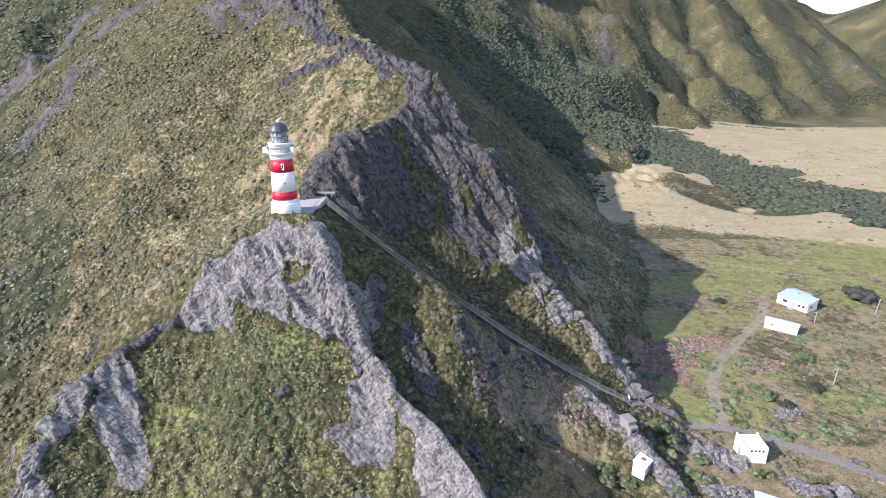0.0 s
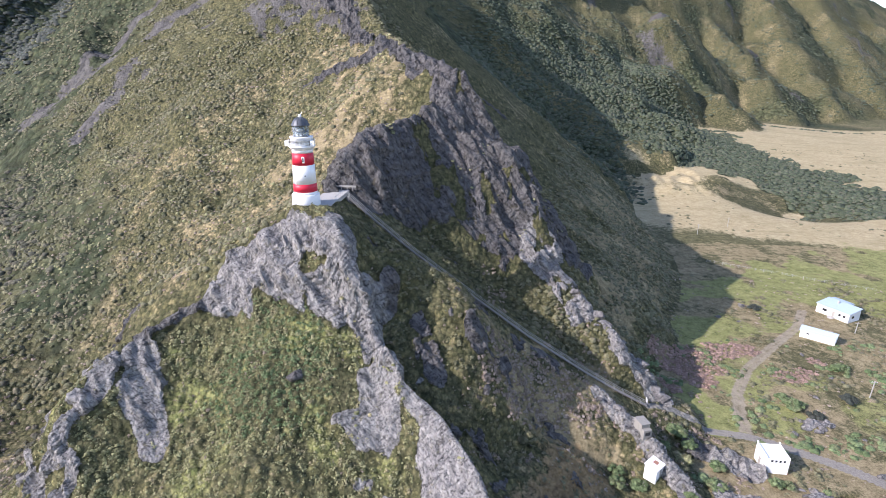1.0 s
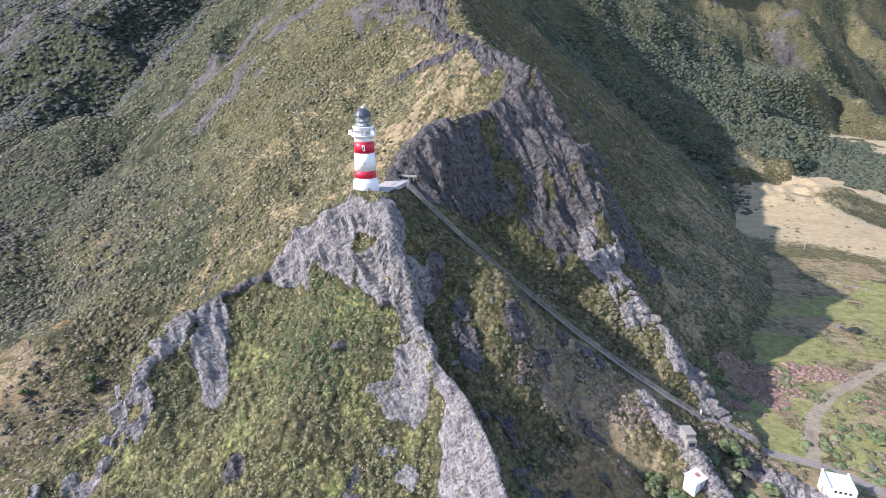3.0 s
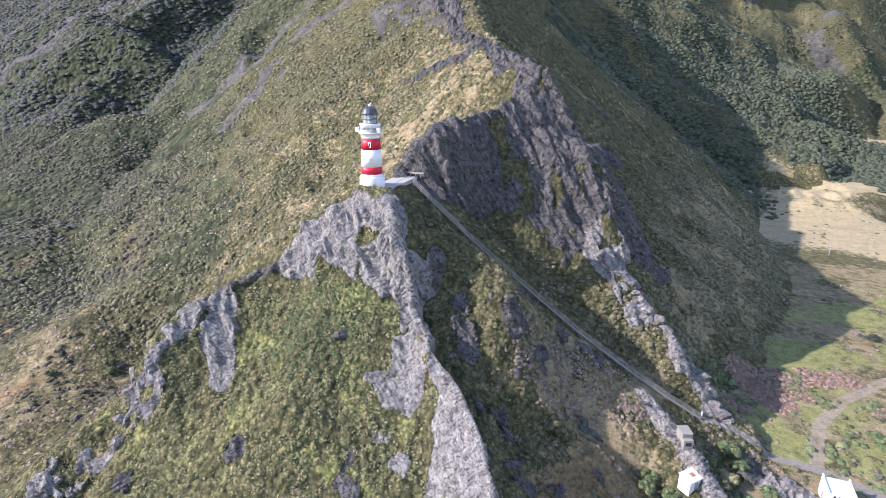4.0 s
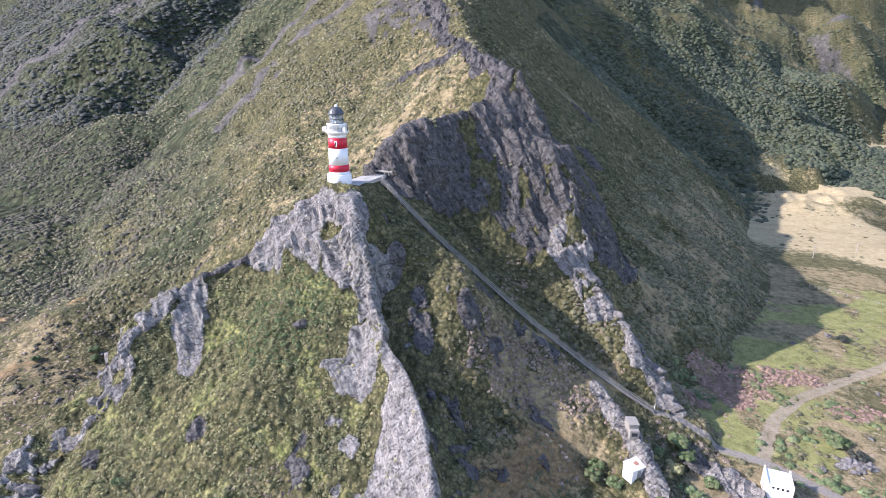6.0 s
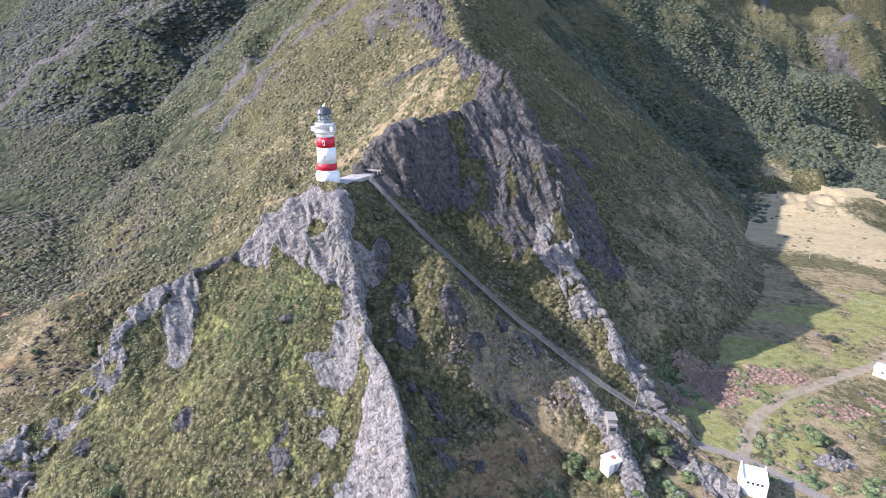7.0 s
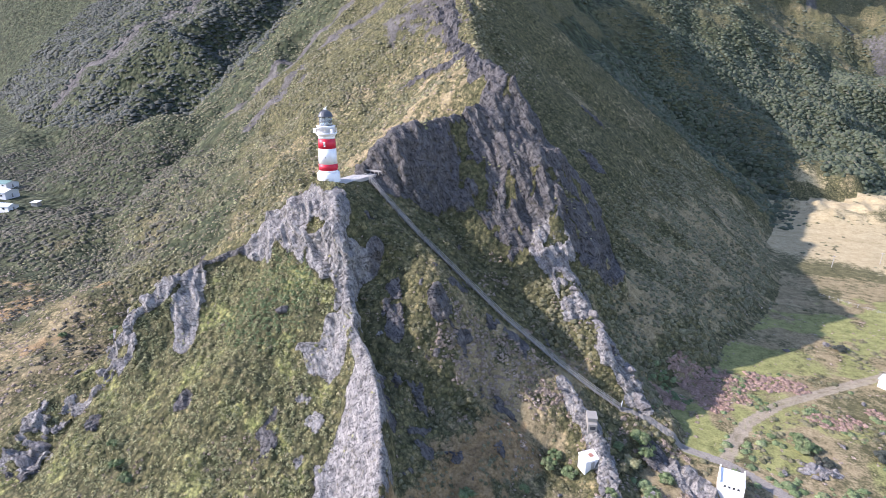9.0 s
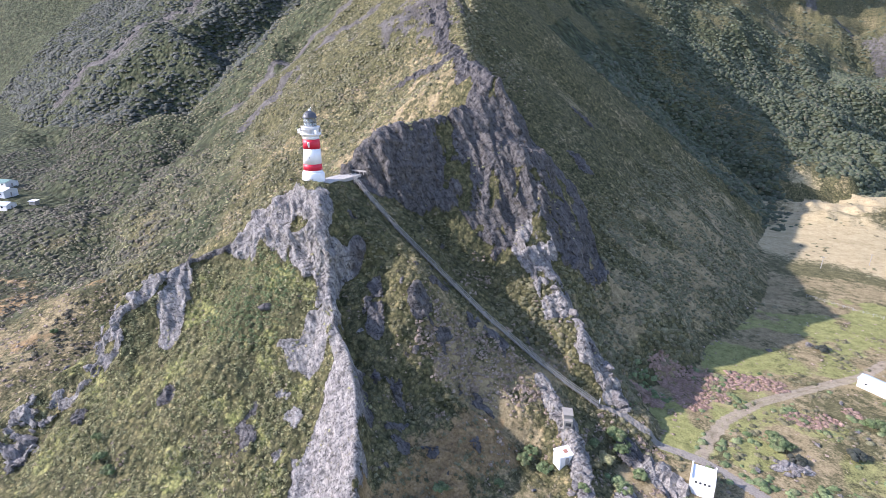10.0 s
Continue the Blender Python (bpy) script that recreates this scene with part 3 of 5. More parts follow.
    for px, py, pr in ((-117, 280, 9), (-82, 250, 13), (-106, 287, 12), (-66, 246, 9), (-132, 262, 6), (-118, 199, 4), (-150, 232, 4)):
        blob = np.hypot(x - px, y - py) / pr
        scar = np.maximum(scar, 0.8 * (1 - fade(blob + 1.3 * rough(x, y, 9, 4, 49), 0.6, 1.1)))
    scree = scar * 0.92
    shrubs = np.clip(1.05 - 0.85 * np.clip(dry, 0, 1), 0, 1) * fade(slope, 0.06, 0.2)
    shrubs = np.maximum(shrubs, np.clip(bush * 1.4, 0, 1))
    d0, s0 = off_line(x, y, ROAD)
    d1, _ = off_line(x, y, DRIVE)
    track = 1 - fade(d0, 1.4 - 0.6 * s0, 1.9 - 0.6 * s0)
    drive = (1 - fade(d1, 1.1, 1.8)) * (0.55 + 0.45 * fade(d1, 0.3, 0.6)) * (1 - track)
    lawn = np.zeros(x.shape)
    for lx, ly, lr, strength in LAWNS:
        lawn = np.maximum(lawn, strength * (1 - fade(np.hypot(x - lx, y - ly) / lr + 0.7 * rough(x, y, 11, 4, 46), 0.7, 1.15)))
    lawn = lawn * flat
    face = fade(x, -84, -74) * (1 - fade(x + 0.9 * (y - 60), 4, 12)) * (1 - fade(y + 0.75 * np.abs(x + 31), 98, 106))
    shrubs = np.maximum(shrubs, face) * (1 - np.clip(field, 0, 1))
    lawn = np.maximum(lawn, (1 - 0.75 * np.clip(rock * 2, 0, 1)) * face * (0.30 + 0.7 * rough(x, y, 9, 4, 47)))
    return dict(rock=rock, pale=pale, dry=np.clip(dry, 0, 1), bush=np.clip(bush, 0, 1), field=np.clip(field, 0, 1), earth=earth, lawn=lawn, shrubs=shrubs, scree=scree, drive=drive, track=track)


def heights(x, y):
    h0 = base_height(x, y)
    e = 0.6
    slope = np.hypot(base_height(x + e, y) - h0, base_height(x, y + e) - h0) / e
    hilly = fade(h0 - plain(x, y), 0.8, 6)
    z = zones(x, y, h0, slope)
    rk = z["rock"]
    far = fade(np.hypot(x, y), 260, 420)
    h = h0 + hilly * (0.9 * rough(x, y, 19.0, 3, 3) + 0.35 * rough(x, y, 4.0, 3, 4))
    h = h + hilly * far * ((10 - 4 * fade(-x, 250, 350)) * ridged(x + 0.3 * y, y, 95, 4, 21) - 3 + 9 * fade(y, 600, 760) * fade(x, 180, 260) * ridged(x, y, 62, 4, 22))
    h = h + (1 - hilly) * (0.25 * rough(x, y, 14.0, 3, 6))
    flank = fade(-x, 45, 80) * fade(y, 110, 150) * (1 - fade(y, 300, 380)) * (1 - fade(-x, 250, 330))
    h = h + flank * 3.0 * (ridged(x * 0.55 + y * 0.85, (y - x) * 0.25, 26, 3, 51) - 0.1)
    cut, along = off_line(x, y, [(-150, 292), (-172, 268), (-190, 252), (-206, 238), (-224, 220), (-242, 202)])
    h = h - 7.5 * fade(along, 0.05, 0.4) * (1 - fade(along, 0.85, 1.0)) * (1 - fade(cut + 2 * rough(x, y, 9, 2, 57), 0.5, 11))
    east = fade(x, 0, 25) * fade(y, 135, 175) * hilly * (1 - fade(y, 480, 560))
    h = h + east * 2.6 * (ridged(y, x * 0.25, 24, 3, 52) - 0.1)
    u, v = x * 0.8 + y * 0.6, y * 0.8 - x * 0.6
    crag = rk * (1 - far) * (1 - 0.36 * (1 - fade(y, 78, 88)) * (x < 14)) * (1 - 0.4 * fade(-x, 44, 50))
    h = h + crag * (1.2 * ridged(u, v * 0.45, 8.5, 2, 61) - 0.1)
    lumps = z["shrubs"] * (1 - np.clip(rk * 1.3, 0, 1)) * (1 - far) * hilly
    h = h + lumps * (0.75 * np.abs(ripple(x, y, 2.6, 95)) * 2 + 0.35 * np.abs(ripple(x, y, 1.5, 96)) * 2 - 0.4)
    line = [q[:2] for q in CRESTS["arete"][0]]
    d, along = off_line(x, y, line)
    mid = np.interp(along, np.linspace(0, 1, len(line)), [q[0] for q in line]), np.interp(along, np.linspace(0, 1, len(line)), [q[1] for q in line])
    east = (x - mid[0]) + 0.85 * (y - mid[1]) + 0.8 * ripple(x, y, 3.0, 55)
    h = h - fade(along, 0.12, 0.25) * (1 - fade(along, 0.93, 1.0)) * (east > 0) * 6.5 * fade(d, 0.1, 2.8) * (1 - fade(d, 9, 22))
    pad = np.hypot(x - TOWER[0] - 1.2, (y - TOWER[1] - 3.5) * 0.8)
    h = h + (PAD_Z - h) * (1 - fade(pad, 4.2, 6.5))
    d, s = off_line(x, y, [p[:2] for p in STAIRS])
    bed = np.interp(s * (len(STAIRS) - 1), range(len(STAIRS)), [p[2] for p in STAIRS]) - 0.6
    h = h + (bed - h) * (1 - fade(d, 1.5, 6.5))
    return h, z


def spaced(stretches, before, after, reach):
    """Grid lines: fine where the way passes near, wider and wider outwards."""
    lines = [stretches[0][0]]
    for start, end, step in stretches:
        n = max(1, round((end - start) / step))
        lines += [start + (end - start) * (k + 1) / n for k in range(n)]
    step = stretches[-1][2]
    while lines[-1] < reach[1]:
        step *= after
        lines.append(lines[-1] + step)
    step, first = stretches[0][2], [lines[0]]
    while first[-1] > reach[0]:
        step *= before
        first.append(first[-1] - step)
    return np.array(first[:0:-1] + lines)


GX = spaced([(-160, -82, 1.0), (-82, -64, 0.5), (-64, 30, 0.40), (30, 60, 0.5), (60, 140, 1.0)], 1.05, 1.028, (-1700, 2600))
GY = spaced([(20, 40, 0.9), (40, 150, 0.42), (150, 180, 0.65), (180, 270, 1.1)], 1.25, 1.024, (-1500, 3400))
XX, YY = np.meshgrid(GX, GY)
HH, ZZ = heights(XX, YY)


def ground_z(x, y):
    """Height of the ground sheet at places on the plan."""
    x, y = np.asarray(x, float), np.asarray(y, float)
    i = np.clip(np.searchsorted(GX, x) - 1, 0, len(GX) - 2)
    j = np.clip(np.searchsorted(GY, y) - 1, 0, len(GY) - 2)
    f, g = (x - GX[i]) / (GX[i + 1] - GX[i]), (y - GY[j]) / (GY[j + 1] - GY[j])
    return (HH[j, i] * (1 - f) + HH[j, i + 1] * f) * (1 - g) + (HH[j + 1, i] * (1 - f) + HH[j + 1, i + 1] * f) * g


def zone_at(name, x, y):
    i = np.clip(np.searchsorted(GX, x) - 1, 0, len(GX) - 2)
    j = np.clip(np.searchsorted(GY, y) - 1, 0, len(GY) - 2)
    return ZZ[name][j, i]


def quick_mesh(name, verts, faces, smooth=False):
    """A mesh from arrays of corners and of quads."""
    me = bpy.data.meshes.new(name)
    me.vertices.add(len(verts))
    me.vertices.foreach_set("co", np.ascontiguousarray(verts, np.float32).ravel())
    n = faces.shape[1]
    me.loops.add(faces.size)
    me.loops.foreach_set("vertex_index", np.ascontiguousarray(faces, np.int32).ravel())
    me.polygons.add(len(faces))
    me.polygons.foreach_set("loop_start", np.arange(0, faces.size, n, dtype=np.int32))
    me.polygons.foreach_set("use_smooth", np.full(len(faces), smooth))
    me.update(calc_edges=True)
    return me


# Bare rock breaks into dipping beds and blocks that stand out along the surface's own slant.
def bumps(x, y, z, seed):
    """Value noise in space, -1 to 1, with swells of one metre."""
    i, j, k = np.floor(x).astype(np.int64), np.floor(y).astype(np.int64), np.floor(z).astype(np.int64)
    f, g, e = x - i, y - j, z - k
    f, g, e = f * f * (3 - 2 * f), g * g * (3 - 2 * g), e * e * (3 - 2 * e)
    total = np.zeros(x.shape)
    for p in (0, 1):
        for q in (0, 1):
            for r in (0, 1):
                share = (f if p else 1 - f) * (g if q else 1 - g) * (e if r else 1 - e)
                total += share * (lattice(i + p, j + q + 7919 * (k + r), seed) / math.pi - 1)
    return total


jut = np.clip(ZZ["rock"], 0, 1) * (YY < 260)
stone = jut > 0.03
fall_y, fall_x = np.gradient(HH, GY, GX)
px, py, pz, js = XX[stone], YY[stone], HH[stone], jut[stone]
fx, fy = np.clip(fall_x[stone], -2.5, 2.5), np.clip(fall_y[stone], -2.5, 2.5)
length = np.sqrt(fx * fx + fy * fy + 1)
dip = np.array((0.62, -0.31, -0.72))
along = px * dip[0] + py * dip[1] + pz * dip[2]
ax, ay, az = px - 0.72 * along * dip[0], py - 0.72 * along * dip[1], pz - 0.72 * along * dip[2]
slab = np.maximum(fade(-py, -84, -78) * fade(px, -24, -18), 0.8 * (1 - fade(np.hypot(px + 54, py - 70), 5, 8)))
push = 1.9 * (0.45 - np.abs(bumps(ax / 3.6, ay / 3.6, az / 3.6, 301))) + 1.15 * (0.4 - np.abs(bumps(ax / 1.6, ay / 1.6, az / 1.6, 302))) + 0.55 * bumps(ax / 0.8, ay / 0.8, az / 0.8, 303)
push = js * push * (1 - 0.72 * slab) * fade(off_line(px, py, [p[:2] for p in STAIRS])[0], 1.6, 4.5) * fade(np.hypot(px - TOWER[0] - 1.2, (py - TOWER[1] - 3.5) * 0.8), 5.5, 7.5)
SX, SY, SZ = XX.copy(), YY.copy(), HH.copy()
SX[stone] -= push * fx / length
SY[stone] -= push * fy / length
SZ[stone] += push / length
nx, ny = len(GX), len(GY)
corner = (np.arange(ny - 1)[:, None] * nx + np.arange(nx - 1)[None, :]).ravel()
sheet = quick_mesh("ground", np.stack([SX.ravel(), SY.ravel(), SZ.ravel()], 1), np.stack([corner, corner + 1, corner + nx + 1, corner + nx], 1), True)
stony = (jut.ravel()[corner] + jut.ravel()[corner + nx + 1]) > 0.7
sheet.polygons.foreach_set("use_smooth", ~stony)
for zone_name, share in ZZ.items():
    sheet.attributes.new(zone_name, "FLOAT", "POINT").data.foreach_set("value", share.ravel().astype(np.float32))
sheet.materials.append(HILL)
ground = tagged(new("ground", sheet), "steep rocky coastal hillside with dry grass and scrub above a flat valley", "hillside", kind="structure")


# ---- building blocks ----
def thing(name, label, category, at=(0, 0, 0), turn=0, group=""):
    ob = new(name)
    ob.matrix_basis = pose(*at, 0, 0, turn)
    return tagged(ob, label, category, group)


def part(name, bm, material, parent, label=""):
    me = bpy.data.meshes.new(name)
    bmesh.ops.recalc_face_normals(bm, faces=bm.faces)
    bm.to_mesh(me)
    bm.free()
    me.materials.append(material)
    ob = new(name, me)
    ob.parent = parent
    if label:
        ob["label"] = label
    return ob


def box(x0, x1, y0, y1, z0, z1, bevel=0.0, bm=None):
    bm = bm or bmesh.new()
    made = bmesh.ops.create_cube(bm, size=1)["verts"]
    for v in made:
        v.co = Vector((x0 + (v.co.x + 0.5) * (x1 - x0), y0 + (v.co.y + 0.5) * (y1 - y0), z0 + (v.co.z + 0.5) * (z1 - z0)))
    if bevel:
        edges = {e for v in made for e in v.link_edges}
        bmesh.ops.bevel(bm, geom=list(edges), offset=bevel, segments=1, affect="EDGES")
    return bm


def prism(outline, y0, y1, bm=None):
    """A solid whose outline in x and z runs from y0 to y1."""
    bm = bm or bmesh.new()
    a = [bm.verts.new((x, y0, z)) for x, z in outline]
    b = [bm.verts.new((x, y1, z)) for x, z in outline]
    bm.faces.new(a)
    bm.faces.new(b[::-1])
    for k in range(len(a)):
        bm.faces.new((a[k], b[k], b[(k + 1) % len(a)], a[(k + 1) % len(a)]))
    return bm


def turned(profile, segments=40, bm=None):
    """A solid of revolution about z from (radius, height) pairs."""
    bm = bm or bmesh.new()
    rings = []
    for r, z in profile:
        if r < 1e-4:
            rings.append([bm.verts.new((0, 0, z))])
        else:
            rings.append([bm.verts.new((r * math.cos(2 * math.pi * k / segments), r * math.sin(2 * math.pi * k / segments), z)) for k in range(segments)])
    for a, b in zip(rings, rings[1:]):
        for k in range(segments):
            m = (k + 1) % segments
            if len(a) == 1 and len(b) > 1:
                bm.faces.new((a[0], b[k], b[m]))
            elif len(b) == 1 and len(a) > 1:
                bm.faces.new((a[k], a[m], b[0]))
            elif len(a) > 1:
                bm.faces.new((a[k], a[m], b[m], b[k]))
    for ring in (rings[0], rings[-1]):
        if len(ring) > 1:
            bm.faces.new(ring)
    for f in bm.faces:
        f.smooth = True
    return bm


def bar(p, q, r, sides=6, bm=None):
    """A round bar from p to q."""
    bm = bm or bmesh.new()
    p, q = Vector(p), Vector(q)
    turn = (q - p).to_track_quat("Z", "Y").to_matrix()
    a, b = [], []
    for k in range(sides):
        w = turn @ Vector((r * math.cos(2 * math.pi * k / sides), r * math.sin(2 * math.pi * k / sides), 0))
        a.append(bm.verts.new(p + w))
        b.append(bm.verts.new(q + w))
    bm.faces.new(a[::-1])
    bm.faces.new(b)
    for k in range(sides):
        bm.faces.new((a[k], a[(k + 1) % sides], b[(k + 1) % sides], b[k]))
    return bm


def beam(p, q, wide, high, bm=None):
    """A squared timber from p to q."""
    bm = bm or bmesh.new()
    p, q = Vector(p), Vector(q)
    d = (q - p).normalized()
    s = d.cross(Vector((0, 0, 1)))
    s = s.normalized() if s.length > 1e-4 else Vector((1, 0, 0))
    u = s.cross(d)
    ends = [[bm.verts.new(e + s * (wide / 2 * i) + u * (high / 2 * j)) for i, j in ((-1, -1), (1, -1), (1, 1), (-1, 1))] for e in (p, q)]
    a, b = ends
    bm.faces.new(a[::-1])
    bm.faces.new(b)
    for k in range(4):
        bm.faces.new((a[k], a[(k + 1) % 4], b[(k + 1) % 4], b[k]))
    return bm


# ---- lighthouse ----
def build_lighthouse():
    t = thing("lighthouse", "white round lighthouse with two red bands and dark lantern", "lighthouse", (*TOWER, PAD_Z - 0.2))
    t.matrix_basis = t.matrix_basis @ Matrix.Scale(1.045, 4)

    def radius(z):
        return 2.42 - 0.45 * z / 11.4

    part("plinth", turned([(2.75, -2.5), (2.7, 2.4), (2.6, 2.52), (2.3, 2.56)]), WHITE, t, "white flared base of the tower")
    for name, low, high, paint in (("white_band", 2.5, 3.1, WHITE), ("red_band", 3.1, 4.65, RED), ("white_band", 4.65, 8.3, WHITE), ("red_band", 8.3, 10.6, RED), ("white_band", 10.6, 11.3, WHITE)):
        part(name, turned([(radius(low), low), (radius(high), high)], 48), paint, t)
    part("cornice", turned([(2.10, 11.2), (2.15, 11.35), (2.35, 11.6), (2.52, 11.68), (2.52, 11.95), (2.2, 11.97)]), WHITE, t, "white moulded gallery floor")
    part("watch_room", turned([(2.12, 11.95), (2.12, 13.3), (2.24, 13.42), (2.24, 13.58), (1.5, 13.62)]), WHITE, t)
    for z in (12.45, 12.95):
        part("gallery_rail", turned([(2.46, z), (2.50, z), (2.50, z + 0.06), (2.46, z + 0.06), (2.46, z)], 32), WHITE, t)
    for k in range(18):
        a = 2 * math.pi * k / 18
        part("baluster", bar((2.48 * math.cos(a), 2.48 * math.sin(a), 11.94), (2.48 * math.cos(a), 2.48 * math.sin(a), 13.0), 0.035), WHITE, t)
    for a in (-155, -25):
        w = radians(a)
        c = Vector((2.72 * math.cos(w), 2.72 * math.sin(w), 0))
        part("gallery_box", beam(c + Vector((0, 0, 11.9)), c + Vector((0, 0, 12.9)), 0.75, 0.5), WHITE, t, "white box fixed to the gallery rail")
    part("lens", turned([(0.0, 13.62), (0.5, 13.7), (0.72, 14.3), (0.72, 14.8), (0.5, 15.3), (0.0, 15.4)], 20), STEEL, t, "lamp lens inside the lantern")
    glass = bpy.data.materials.new("lantern glass")
    glass.use_nodes = True
    b = glass.node_tree.nodes["Principled BSDF"]
    b.inputs["Base Color"].default_value, b.inputs["Roughness"].default_value = (0.62, 0.70, 0.74, 1), 0.06
    b.inputs["Transmission Weight"].default_value, b.inputs["IOR"].default_value = 0.75, 1.3
    for k in range(12):
        a, c = 2 * math.pi * k / 12, 2 * math.pi * (k + 1) / 12
        p0, p1 = Vector((1.48 * math.cos(a), 1.48 * math.sin(a), 0)), Vector((1.48 * math.cos(c), 1.48 * math.sin(c), 0))
        bm = bmesh.new()
        out = (p0 + p1).normalized() * 0.03
        vs = [bm.verts.new(q + Vector((0, 0, z)) + o) for o in (Vector(), out) for q, z in ((p0, 13.62), (p1, 13.62), (p1, 15.6), (p0, 15.6))]
        for f in ((0, 1, 2, 3), (7, 6, 5, 4), (0, 4, 5, 1), (1, 5, 6, 2), (2, 6, 7, 3), (3, 7, 4, 0)):
            bm.faces.new([vs[i] for i in f])
        pane = part("pane", bm, glass, t)
        pane.visible_shadow = False
        part("glazing_bar", beam(p0 * 1.01 + Vector((0, 0, 13.58)), p0 * 1.01 + Vector((0, 0, 15.62)), 0.055, 0.06), DOME, t)
    for z in (13.66, 14.6, 15.58):
        part("glazing_ring", turned([(1.46, z - 0.05), (1.58, z - 0.05), (1.58, z + 0.05), (1.46, z + 0.05), (1.46, z - 0.05)], 30), DOME, t)
    part("dome", turned([(1.45, 15.55), (1.74, 15.58), (1.74, 15.75), (1.6, 15.95), (1.42, 16.4), (1.05, 16.82), (0.55, 17.1), (0.3, 17.15), (0.0, 17.2)], 32), DOME, t, "dark grey lantern dome")
    for k in range(12):
        a = 2 * math.pi * k / 12
        d = Vector((math.cos(a), math.sin(a), 0))
        bm = bmesh.new()
        for (r0, z0), (r1, z1) in zip([(1.72, 15.8), (1.6, 15.98), (1.43, 16.42), (1.06, 16.84)], [(1.6, 15.98), (1.43, 16.42), (1.06, 16.84), (0.55, 17.12)]):
            beam(d * r0 + Vector((0, 0, z0)), d * r1 + Vector((0, 0, z1)), 0.06, 0.05, bm)
        part("dome_rib", bm, DOME, t)
    part("finial", turned([(0.0, 17.1), (0.30, 17.15), (0.36, 17.4), (0.22, 17.6), (0.0, 17.68)], 16), WHITE, t, "white ball vent")
    part("vane", bar((0.05, 0, 17.5), (0.5, 0, 18.0), 0.06), WHITE, t)
    for a, z in ((-71, 9.4), (-66, 6.3)):
        w = radians(a)
        d = Vector((math.cos(w), math.sin(w), 0))
        r = radius(z)
        big = z > 8
        tall = 0.58 if big else 0.15
        win = part("window", beam(d * (r - 0.04) + Vector((0, 0, z - tall)), d * (r - 0.04) + Vector((0, 0, z + tall)), 0.56 if big else 0.2, 0.18), WHITE if big else DOME, t, "small white-framed window" if big else "small dark vent")
        if big:
            part("pane", beam(d * (r + 0.055) + Vector((0, 0, z - 0.4)), d * (r + 0.055) + Vector((0, 0, z + 0.4)), 0.26, 0.03), DARKGLASS, win)


build_lighthouse()


# ---- platform and stairs ----
def build_platform():
    t = thing("viewing_platform", "pale concrete platform with a timber barrier beside the lighthouse", "platform", (-30.9, 112.3, PAD_Z))
    part("slab", box(-2.2, 2.9, -8.0, 6.0, -0.25, 0.10, 0.04), CONCRETE, t)
    part("retaining_wall", box(2.5, 2.92, -6.0, 5.6, -2.2, -0.25, 0.02), CONCRETE, t)
    part("retaining_wall", box(-2.0, 2.5, 5.4, 5.8, -2.2, -0.25, 0.02), CONCRETE, t)
    barrier = part("barrier", beam((-1.6, 5.6, 1.0), (4.6, 5.7, 1.0), 0.16, 0.42), PALEWOOD, t, "bleached timber barrier rail")
    for k in range(5):
        x = -1.4 + 1.3 * k
        part("post", beam((x, 5.55, -0.1), (x, 5.6, 1.15), 0.13, 0.13), PALEWOOD, barrier)
    rail = part("edge_rail", beam((2.75, -5.5, 1.0), (2.75, 1.6, 1.0), 0.09, 0.07), STEEL, t, "thin metal guard rail")
    for k in range(6):
        y = -5.4 + 1.38 * k
        part("post", bar((2.75, y, 0.05), (2.75, y, 1.0), 0.03), STEEL, rail)


def build_stairs():
    t = thing("staircase", "long straight grey timber staircase with handrails climbing to the lighthouse", "stairs")
    total = sum(math.dist(a, b) for a, b in zip(STAIRS, STAIRS[1:]))

    def along(s):
        for a, b in zip(STAIRS, STAIRS[1:]):
            d = math.dist(a, b)
            if s <= d:
                return Vector(a).lerp(Vector(b), s / d)
            s -= d
        return Vector(STAIRS[-1])

    me = None
    n = 248
    for k in range(n):
        p = along(total * (k + 0.5) / n)
        if me is None:
            ob = part("step", box(-0.14, 0.14, -0.36, 0.36, -0.05, 0.02), TIMBER, t)
            me = ob.data
        else:
            ob = new("step", me)
            ob.parent = t
        ob.matrix_basis = pose(p.x, p.y, p.z, 0, 0, 0)
    m = 34
    for side in (-1, 1):
        bm = bmesh.new()
        for a, b in zip(STAIRS, STAIRS[1:]):
            beam(Vector(a) + Vector((0, side * 0.39, -0.12)), Vector(b) + Vector((0, side * 0.39, -0.12)), 0.06, 0.2, bm)
        part("stringer", bm, STEPWOOD, t)
        for name, up, size, mat in (("handrail", 0.9, 0.08, PALEWOOD), ("mid_rail", 0.5, 0.04, TIMBER)):
            bm = bmesh.new()
            for a, b in zip(STAIRS, STAIRS[1:]):
                beam(Vector(a) + Vector((0, side * 0.41, up)), Vector(b) + Vector((0, side * 0.41, up)), 0.07, size, bm)
            part(name, bm, mat, t)
        post = None
        for k in range(m):
            p = along(total * (k + 0.2) / m)
            if post is None:
                ob = part("post", beam((0, 0, -0.9), (0, 0, 0.96), 0.08, 0.08), PALEWOOD, t)
                post = ob.data
            else:
                ob = new("post", post)
                ob.parent = t
            ob.matrix_basis = pose(p.x, p.y + side * 0.41, p.z)
    foot = along(total)
    part("foot_sign", box(foot.x + 0.1, foot.x + 0.2, foot.y + 0.3, foot.y + 1.5, foot.z + 0.2, foot.z + 1.2, 0.02), HOUSEWALL, t, "white board at the foot of the stairs")


build_platform()
build_stairs()


